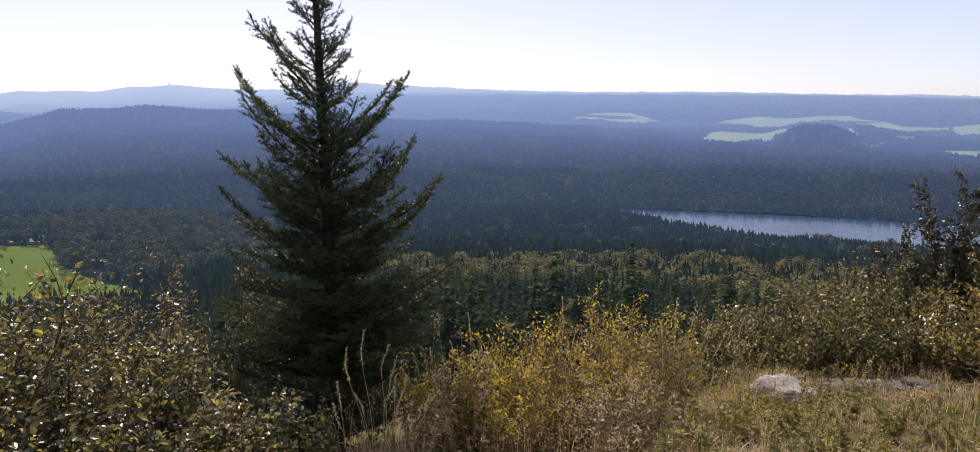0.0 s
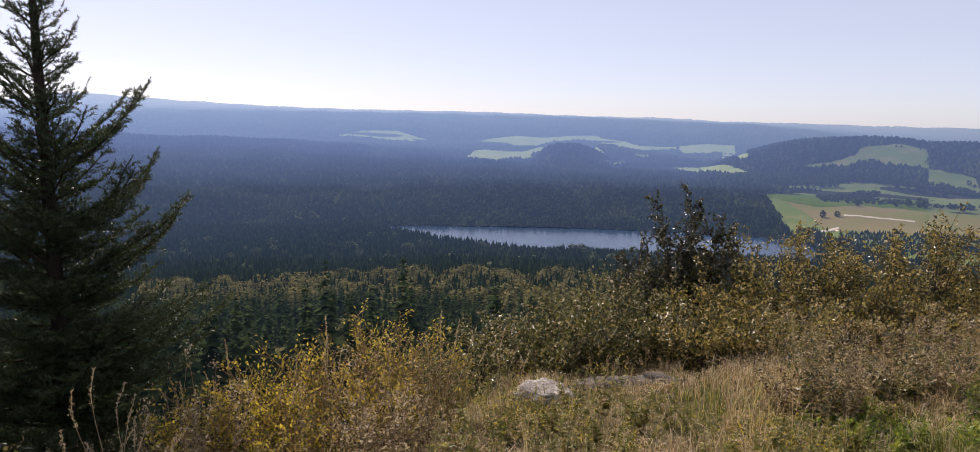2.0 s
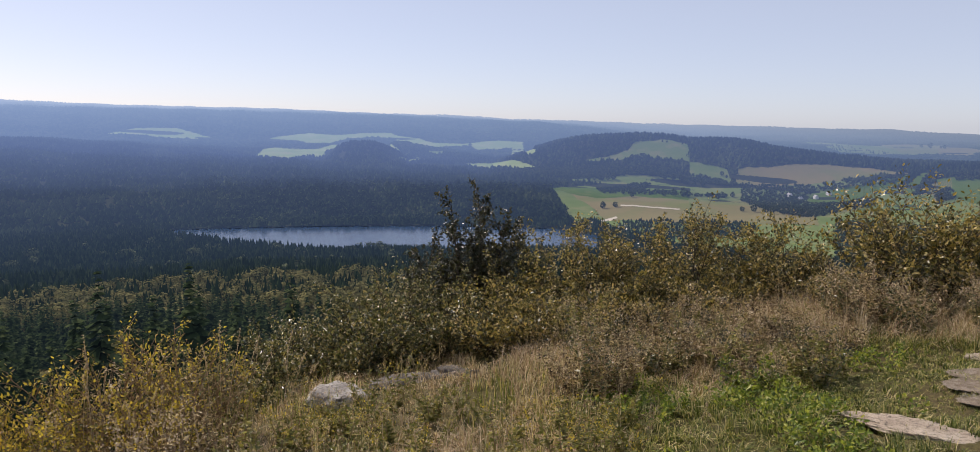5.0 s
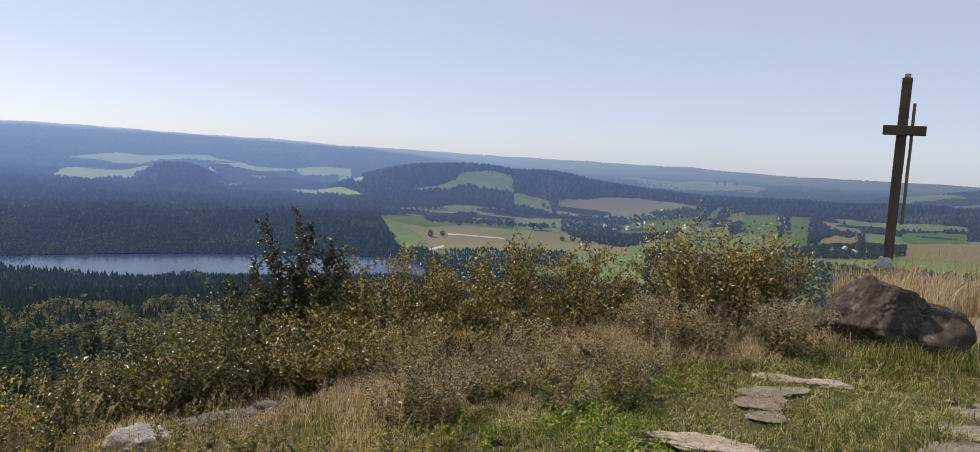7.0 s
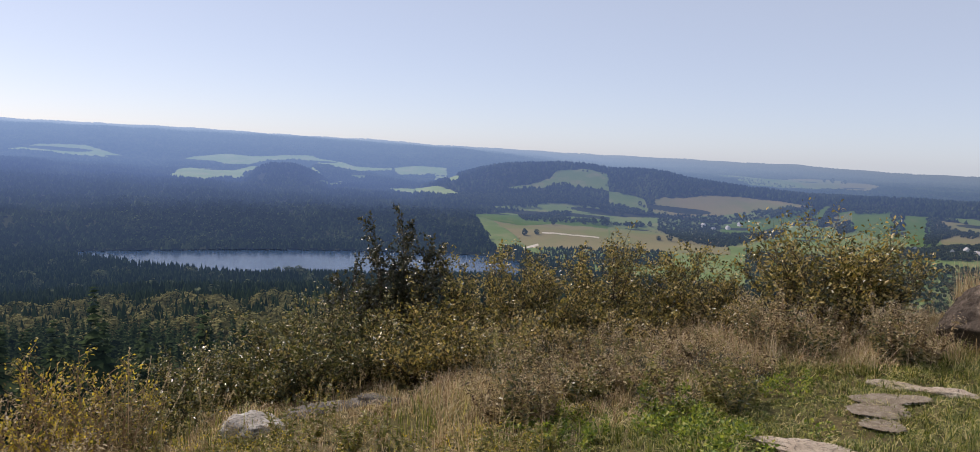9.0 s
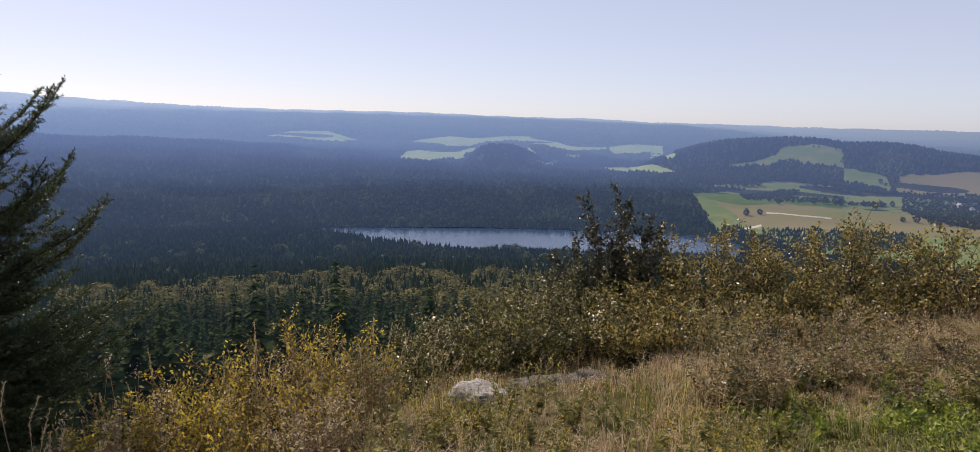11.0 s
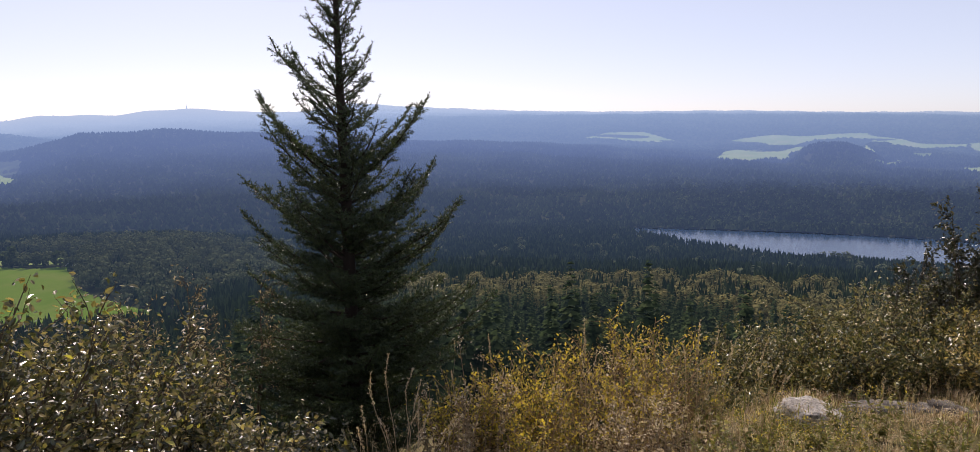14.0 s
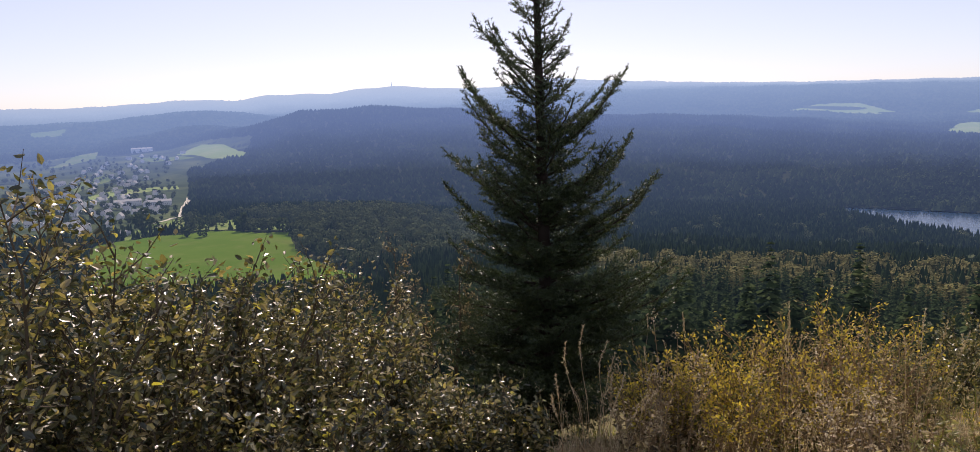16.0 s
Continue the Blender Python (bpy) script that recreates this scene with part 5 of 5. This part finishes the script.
def tall_grass(bearing, r, tops, seed, label="tall dry grass stalks with feathery seed heads"):
    g = np.random.default_rng(seed)
    x, y = polar(bearing, r)
    z0 = spot(x, y) - 0.02
    thing = empty("tall_grass", pose(x, y, z0), label, "grass", "tall seeding grasses")
    for db, top in tops:
        tx, ty = polar(bearing + db, r)
        H = EYE_Z + r * math.tan(radians(top)) - z0
        end = np.array([tx - x, ty - y, H])
        bend = np.array([math.cos(radians(bearing)), -math.sin(radians(bearing)), 0]) * g.uniform(-0.06, 0.1)
        s = np.linspace(0, 1, 9)[:, None]
        st = np.array([g.normal() * 0.03, g.normal() * 0.03, 0])
        path = st + (end - st) * s * np.array([1, 1, 1]) + bend * np.sin(s * 3.14) + np.array([0, 0, 0.04]) * np.sin(s * 3.14) + (bend * 1.6 - np.array([0, 0, 0.03])) * np.clip(s - 0.75, 0, 1) ** 2 * 9
        stalk = arrays("stalk", *tube(path, np.linspace(0.0018, 0.0008, 9), 4), M_SEED, thing)
        n = 80
        f = g.uniform(0.8, 1.02, n)
        p = np.stack([np.interp(f, s[:, 0], path[:, c]) for c in range(3)], 1)
        w = np.interp(f, [0.8, 0.9, 1.02], [0.35, 1.0, 0.2])[:, None]
        soup = Soup()
        leaves(soup, p + g.normal(size=(n, 3)) * 0.0035 * w, unit(g.normal(size=(n, 3)) * [1, 1, 0.3] + [0, 0, 1.6]), g.uniform(0.007, 0.015, n), g, SLIM * [1, 1.2, 1], SLIM_T, 0.2)
        tagged(arrays("seed_head", *soup.out(), M_SEED, stalk, "pale feathery seed head"), kind="stuff")


tall_grass(-10.2, 3.3, [(-2.2, -17.6), (-0.6, -16.4), (0.8, -17.6), (2.6, -18.4), (4.4, -19.8), (-1.6, -20), (1.4, -20.6), (5.4, -21), (3.4, -21.6), (-2.8, -21.5)], 31)
tall_grass(-8.0, 3.5, [(-2, -21), (0.4, -19.8), (2.4, -21.0), (3.4, -22)], 32)
tall_grass(14.0, 4.6, [(0, -14.0), (1.6, -14.6), (2.8, -15.2), (-0.8, -15.6), (4.2, -16.4)], 33)
tall_grass(17.0, 5.0, [(0, -15.4), (1.5, -15), (2.5, -16.5)], 34)
tall_grass(5.6, 4.6, [(0, -14.2), (0.6, -15), (-0.9, -16)], 35)
for i in range(16):
    bearing = g.uniform(-13, 50)
    rr_ = g.uniform(3.4, 5.8)
    tall_grass(bearing, rr_, [(g.uniform(-1.5, 1.5), -23.0 + (rr_ - 3.4) * 2.3 + g.uniform(-1, 2.5)) for _ in range(4)], 600 + i)
for i in range(12):
    tall_grass(g.uniform(73.5, 81), g.uniform(9.6, 11.5), [(g.uniform(-1, 1), g.uniform(-6.6, -4.0)) for _ in range(5)], 640 + i, "tall straw grass behind the boulder")

# ---- the cross on the boulder ----
top_z, foot_z = 2.52, 0.74
cross = empty("summit_cross", pose(bx, by, foot_z, 0, 0.8, -73.2 + 0), "weathered dark timber cross standing on a boulder", "cross")


def beam(sx, sy, sz, z, seed, cx=0.0, cy=0.0):
    bm = bmesh.new()
    box(bm, cx, cy, z, sx, sy, sz, 0.006)
    bmesh.ops.subdivide_edges(bm, edges=[e for e in bm.edges if e.calc_length() > 0.15], cuts=6, use_grid_fill=True)
    for v in bm.verts:
        v.co += Vector((noise.noise(v.co * 4 + Vector((seed, 0, 0))), noise.noise(v.co * 4 + Vector((0, seed, 0))), 0)) * 0.005
    return bm


part("upright", beam(0.088, 0.088, top_z - foot_z, (top_z - foot_z) / 2, 1), M_BEAM, cross)
bm = beam(0.36, 0.05, 0.09, 2.03 - foot_z, 2, 0.02, -0.071)
part("crossbar", bm, M_BEAM, cross)
bm = beam(0.028, 0.03, 1.14, 1.72 - foot_z, 3, 0.085, 0.03)
part("lath", bm, M_LATH, cross, "thin timber lath coloured as if sunlit")
bm = bmesh.new()
box(bm, 0, 0, 0.02, 0.055, 0.055, 0.04, 0.01)
cap = part("cap", bm, M_METAL, cross, "small metal finial")
cap.location = (0, 0, top_z - foot_z)
bm = bmesh.new()
made = bmesh.ops.create_cone(bm, cap_ends=True, segments=4, radius1=0.1, radius2=0.075, depth=0.1)["verts"]
bmesh.ops.rotate(bm, verts=made, cent=(0, 0, 0), matrix=Matrix.Rotation(radians(45), 3, "Z"))
bmesh.ops.bevel(bm, geom=list(bm.edges), offset=0.008, segments=2, affect="EDGES")
shoe = part("shoe", bm, M_METAL, cross, "grey metal foot bracket")
shoe.location = (-0.02, 0, 0.04)
for dx in (-0.09, 0.06):
    bm = bmesh.new()
    bmesh.ops.create_cone(bm, cap_ends=True, segments=8, radius1=0.012, radius2=0.012, depth=0.02, matrix=pose(0, 0, 0, 90))
    bolt = part("bolt", bm, M_METAL, shoe)
    bolt.location = (dx * 0.6 + 0.01, -0.082, 0.0)
weed("dead_stalk", 71.3, 9.9, -2.8, 700, M_DARKLEAF, "single dark dead stalk behind the boulder", 2, 1.0, None, 0.03)

# ---- trees and hedges in the fields ----
def field_tree(seed, height):
    g = np.random.default_rng(seed)
    thing = empty("field_tree", pose(0, 0, 0), "round dark green broadleaf tree standing in the fields", "tree", "trees in the fields")
    arrays("trunk", *tube([(0, 0, -0.5), (0.1, 0, height * 0.3), (0, 0.1, height * 0.6)], [0.35, 0.28, 0.1], 5), M_BARK_FAR, thing)
    soup = Soup()
    n = 130
    d = unit(g.normal(size=(n, 3)) + [0, 0, 0.2])
    lump = 1 + 0.25 * np.sin(3 * d[:, :1] + seed) * np.cos(4 * d[:, 1:2] + seed)
    c = np.array([0, 0, height * 0.58]) + d * lump * height * 0.36 * g.uniform(0.7, 1.05, (n, 1)) * [1, 1, 1.15]
    leaves(soup, c, unit(d + 0.6 * g.normal(size=(n, 3))), height * g.uniform(0.14, 0.24, n), g, LEAF * [1, 1.7, 1.5], LEAF_T)
    tagged(arrays("crown", *soup.out(), M_FIELDTREE, thing), kind="stuff")
    return thing


def at_look(bearing, angle):
    r = ray_down(bearing, angle)
    return place(np.array(bearing), np.array(r)), r


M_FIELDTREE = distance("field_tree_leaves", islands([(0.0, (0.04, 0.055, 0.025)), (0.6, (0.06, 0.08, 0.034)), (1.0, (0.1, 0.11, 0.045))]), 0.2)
kinds = [field_tree(1, 11.0), field_tree(2, 9.0), field_tree(3, 13.0)]
g = np.random.default_rng(91)
# solitary trees, then the hedgerows
big = [(-33.6, -8.75), (-30.8, -8.97), (-39.4, -8.37), (-40.1, -8.29), (-37.4, -8.83), (-36.3, -8.93)]
spots = big + [(40.9, -6.26), (41.8, -6.17), (43, -5.37), (50.1, -4.19), (49.3, -3.62), (42.8, -2.75), (49.1, -5.32)]
spots += [(39.8, -4.25), (40.2, -4.23), (40.6, -4.22), (40.8, -4.21), (41.2, -4.19), (41.6, -4.17), (43.8, -3.73), (44.4, -3.82), (45, -3.91), (45.3, -4.01), (45.9, -4.1), (46.5, -4.19), (46.8, -4.29), (47.4, -4.38), (48, -4.47), (45.3, -5.25), (46, -5.23), (46.7, -5.22), (47, -5.22), (47.7, -5.2), (48.4, -5.19), (48.7, -5.19), (49.4, -5.17), (50.1, -5.15), (50.8, -6.11), (51.6, -6.13), (52.4, -6.14), (52.8, -6.18), (53.6, -6.2), (54.3, -6.21), (54.7, -6.25), (61.7, -1.31), (62.2, -1.32), (62.8, -1.32), (63, -1.34)]
for i, (b_, e_) in enumerate(spots):
    p, r_ = at_look(b_, e_)
    s = (1.9 if i < 2 else 1.35 if i < 4 else 0.8) if i < len(big) else 0.7 if i < len(big) + 7 else g.uniform(0.55, 1.0)
    m = pose(p[0], p[1], p[2] - 0.2, 0, 0, g.uniform(0, 360)) @ Matrix.Diagonal((s, s, s, 1))
    if i < 3:
        kinds[i].matrix_world = m
    else:
        copy_thing(kinds[i % 3], m)

def grove(corners, share, spruce=False, height=7.5):
    """Trees filling a shape given by bearings and angles below the horizon."""
    bs, es = [q[0] for q in corners], [q[1] for q in corners]
    outline = [(q[0], ray_down(*q)) for q in corners]
    rs = [q[1] for q in outline]
    n = int((max(bs) - min(bs)) * (max(es) - min(es)) * 150 * share * (0.6 if spruce else 1))
    b, r = g.uniform(min(bs), max(bs), n), g.uniform(min(rs), max(rs), n)
    w = inside(outline, b, r)
    b, r = b[w], r[w]
    if spruce:
        conifers(dark, b, r, g, height, 2, 6, 0.34)
    else:
        crowns(copse, b, r, g, height, 24, 1.5)


copse, dark = Soup(), Soup()
grove([(33, -3.89), (36.6, -3.37), (41.2, -3.25), (44, -3.16), (45.9, -3.34), (48.3, -3.82), (50.9, -4.33), (49.2, -4.38), (46.9, -4.04), (44, -3.72), (40.8, -4.11), (36.6, -4.02)], 1)
grove([(50.6, -4.16), (55.7, -4.07), (57.9, -3.56), (61, -3.16), (60.2, -3.86), (55.7, -4.53), (54.6, -4.98), (55.3, -5.48), (57.2, -5.26), (59.4, -4.82), (59, -5.4), (55.4, -6.31), (53.6, -6.16), (52.4, -5.96), (50.7, -5.41)], 0.62)
grove([(63.6, -3.03), (65.8, -2.73), (65.7, -3.22), (63.8, -3.41)], 1)
grove([(61.9, -3.46), (62.4, -2.89), (62.8, -3.04), (62, -4.36), (61.3, -4.54)], 1)
grove([(62.6, -4.22), (63.6, -3.74), (63.9, -4.52), (62.9, -5)], 1)
grove([(65.9, -2.9), (66.4, -2.86), (66.4, -4.57), (66, -4.6)], 0.8)
grove([(68, -3.3), (68.4, -3.27), (69.4, -3.88), (70.2, -4.15), (69, -4.6), (68.5, -5.42), (68, -5.47)], 0.9)
grove([(69.8, -4.02), (71, -4.07), (70.8, -4.43), (69.8, -4.44)], 1)
grove([(71.1, -4.15), (71.5, -4.11), (71.6, -5.12), (71.2, -5.16)], 0.8)
grove([(66.5, -5.57), (74, -4.74), (74, -5.48), (66.5, -6.27)], 1)
grove([(42, -7.19), (44.7, -7.06), (50.8, -6.95), (52.2, -7.18), (50.9, -8.02), (42, -8.5)], 1, True)
grove([(40.4, -4.88), (43.1, -4.47), (44.5, -4.4), (43.6, -4.91), (45, -4.93), (47.4, -5.14), (49.8, -5.05), (49.8, -5.24), (46, -5.17), (40.8, -5.14)], 0.75)
grove([(38.3, -1.2), (42, -0.64), (47.2, -0.75), (50.5, -1.27), (55.1, -1.07), (59.6, -1.63), (63.9, -2.16), (73.7, -1.96), (73.8, -3.11), (70.8, -3.11), (66.1, -2.89), (61.8, -2.74), (57.4, -2.58), (50.6, -2.76), (48.7, -2.58), (46.6, -2.28), (47.7, -1.61), (42.5, -1.41), (38.8, -2.2)], 1, True)
grove([(36.1, -2.7), (38.3, -1.2), (39.3, -1.85), (42.5, -1.6), (41.2, -2.32), (37.5, -2.91)], 1, True)
grove([(42.8, -2.47), (43.7, -2.33), (44.2, -2.54), (43.3, -2.77)], 1)
grove([(57, -6.4), (66, -6.5), (80, -6.2), (80, -9.0), (57, -9.5)], 0.3)
b = np.concatenate([g.uniform(-48, -37.8, 420), g.uniform(-37, -33, 60), g.uniform(-46, -40.8, 40)])
e = np.concatenate([g.uniform(-7.6, -3.2, 420), g.uniform(-8.3, -7.6, 60), g.uniform(-8.3, -7.3, 40)])
r = np.array([ray_down(b_, e_) for b_, e_ in zip(b, e)])
crowns(copse, b, r, g, 10, 40, 1.5)
stuff("copse", copse, M_FIELDTREE, "dark leafy trees between houses and fields", "trees")
stuff("far_wood", dark, M_FARWOOD, "dark spruce wood between the valley fields", "trees")


# ---- the village ----
def house(seed, w, d, h, roof_h, storeys, label):
    thing = empty("house", pose(0, 0, 0), label, "house", "village houses")
    bm = bmesh.new()
    v = [bm.verts.new(p) for p in [(-w / 2, -d / 2, -3), (w / 2, -d / 2, -3), (w / 2, d / 2, -3), (-w / 2, d / 2, -3), (-w / 2, -d / 2, h), (w / 2, -d / 2, h), (w / 2, d / 2, h), (-w / 2, d / 2, h), (-w / 2, 0, h + roof_h), (w / 2, 0, h + roof_h)]]
    for f in [(0, 1, 5, 4), (2, 3, 7, 6), (1, 2, 6, 9, 5), (3, 0, 4, 8, 7)]:
        bm.faces.new([v[i] for i in f])
    part("wall", bm, M_HOUSEWALL, thing)
    bm = bmesh.new()
    o = 0.5
    for sg in (-1, 1):
        a = [(-w / 2 - o, sg * (d / 2 + o), h - o * roof_h / (d / 2)), (w / 2 + o, sg * (d / 2 + o), h - o * roof_h / (d / 2)), (w / 2 + o, 0, h + roof_h), (-w / 2 - o, 0, h + roof_h)]
        lo = [bm.verts.new((x_, y_, z_ + 0.02)) for x_, y_, z_ in a]
        hi = [bm.verts.new((x_, y_, z_ + 0.3)) for x_, y_, z_ in a]
        for f in [(0, 1, 2, 3), (4, 5, 6, 7), (0, 1, 5, 4), (1, 2, 6, 5), (2, 3, 7, 6), (3, 0, 4, 7)]:
            bm.faces.new([(lo + hi)[i] for i in f])
    roof = part("roof", bm, M_ROOF, thing)
    bm = bmesh.new()
    box(bm, w * 0.2, 0.8, h + roof_h, 0.7, 0.7, 1.6)
    part("chimney", bm, M_ROOF, roof)
    for s_ in range(storeys):
        for k in range(max(2, int(w / 3.2))):
            bm = bmesh.new()
            box(bm, -w / 2 + (k + 0.5) * w / max(2, int(w / 3.2)), -d / 2 - 0.02, 1.5 + 2.8 * s_, 1.1, 0.06, 1.3)
            part("window", bm, M_PANE, thing)
    return thing


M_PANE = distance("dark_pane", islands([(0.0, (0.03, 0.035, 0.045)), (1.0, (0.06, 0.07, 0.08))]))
models = [house(1, 11, 9, 5.5, 4.5, 2, "white rendered village house with dark gable roof"), house(2, 14, 9, 4.2, 4.8, 1, "low white village house with steep gable roof"), house(3, 9, 8, 6.2, 3.6, 2, "small pale village house with gable roof")]
VILLAGE = [(-49.5, -6.6), (-46, -5.1), (-42.5, -3.5), (-39.5, -2.9), (-37, -3.0), (-38.2, -4.1), (-40.5, -5.2), (-38.4, -6.0), (-39.2, -7.3), (-44, -8.2)]
n = 0
while n < 130:
    b_, e_ = g.uniform(-49.5, -37), g.uniform(-8.2, -2.9)
    if not inside(VILLAGE, np.array([b_]), np.array([e_]))[0]:
        continue
    p, r_ = at_look(b_, e_)
    m = pose(p[0], p[1], p[2], 0, 0, g.choice([20, 65, 110, -30]) + g.normal() * 8)
    if n < 3:
        models[n].matrix_world = m
    else:
        copy_thing(models[n % 3], m)
    n += 1
for b_, e_, w_, d_, h_, label in ((-40.9, -6.35, 46, 14, 9, "long grey apartment block at the village edge"), (-38.9, -6.5, 40, 14, 9, "long grey apartment block beside the road"), (-39.7, -2.75, 60, 22, 10, "wide white hall on the village hill"), (-41.6, -8.35, 24, 10, 4, "low white farm building by the meadow"), (-30.2, -8.9, 10, 8, 3, "small grey farmhouse under round trees")):
    p, r_ = at_look(b_, e_)
    ob = house(5, w_, d_, h_, 3.0, 3 if h_ > 8 else 1, label)
    ob.matrix_world = pose(p[0], p[1], p[2], 0, 0, -b_ + 8)
for b_, e_ in ((54.6, -5.15), (55.6, -5.0), (53.9, -4.95), (56.4, -4.7), (70.4, -5.3), (71.0, -5.5), (69.6, -5.5), (67.5, -5.5)):
    p, r_ = at_look(b_, e_)
    copy_thing(models[0], pose(p[0], p[1], p[2], 0, 0, g.uniform(0, 180)))

# ---- tracks and the mast on the far summit ----
for corners in ([(-37.2, -6.1), (-36.85, -6.1), (-37.5, -7.4), (-37.9, -7.4)], [(-38.2, -7.45), (-37.6, -7.4), (-41, -8.2), (-41.2, -8.3)], [(40.7, -7.2), (41.9, -6.85), (42.0, -6.95), (41.0, -7.3)], [(42.2, -6.0), (46.5, -6.15), (46.5, -6.25), (42.2, -6.1)]):
    field(corners, M_TRACK, "pale farm track between the fields", False, 1.4)
for b_, hgt in ((-22.4, 26.0), (-11.2, 16.0)):
    p = place(np.array(b_), np.array(4400.0)) - [0, 0, 2.0]
    mast = tagged(arrays("lookout_tower", *tube([p + [0, 0, 0], p + [0, 0, hgt * 0.55], p + [0, 0, hgt * 0.6], p + [0, 0, hgt]], [4, 3, 1.2, 0.8], 6), M_STEEL_FAR), "tiny tower on the hazy far summit", "tower")
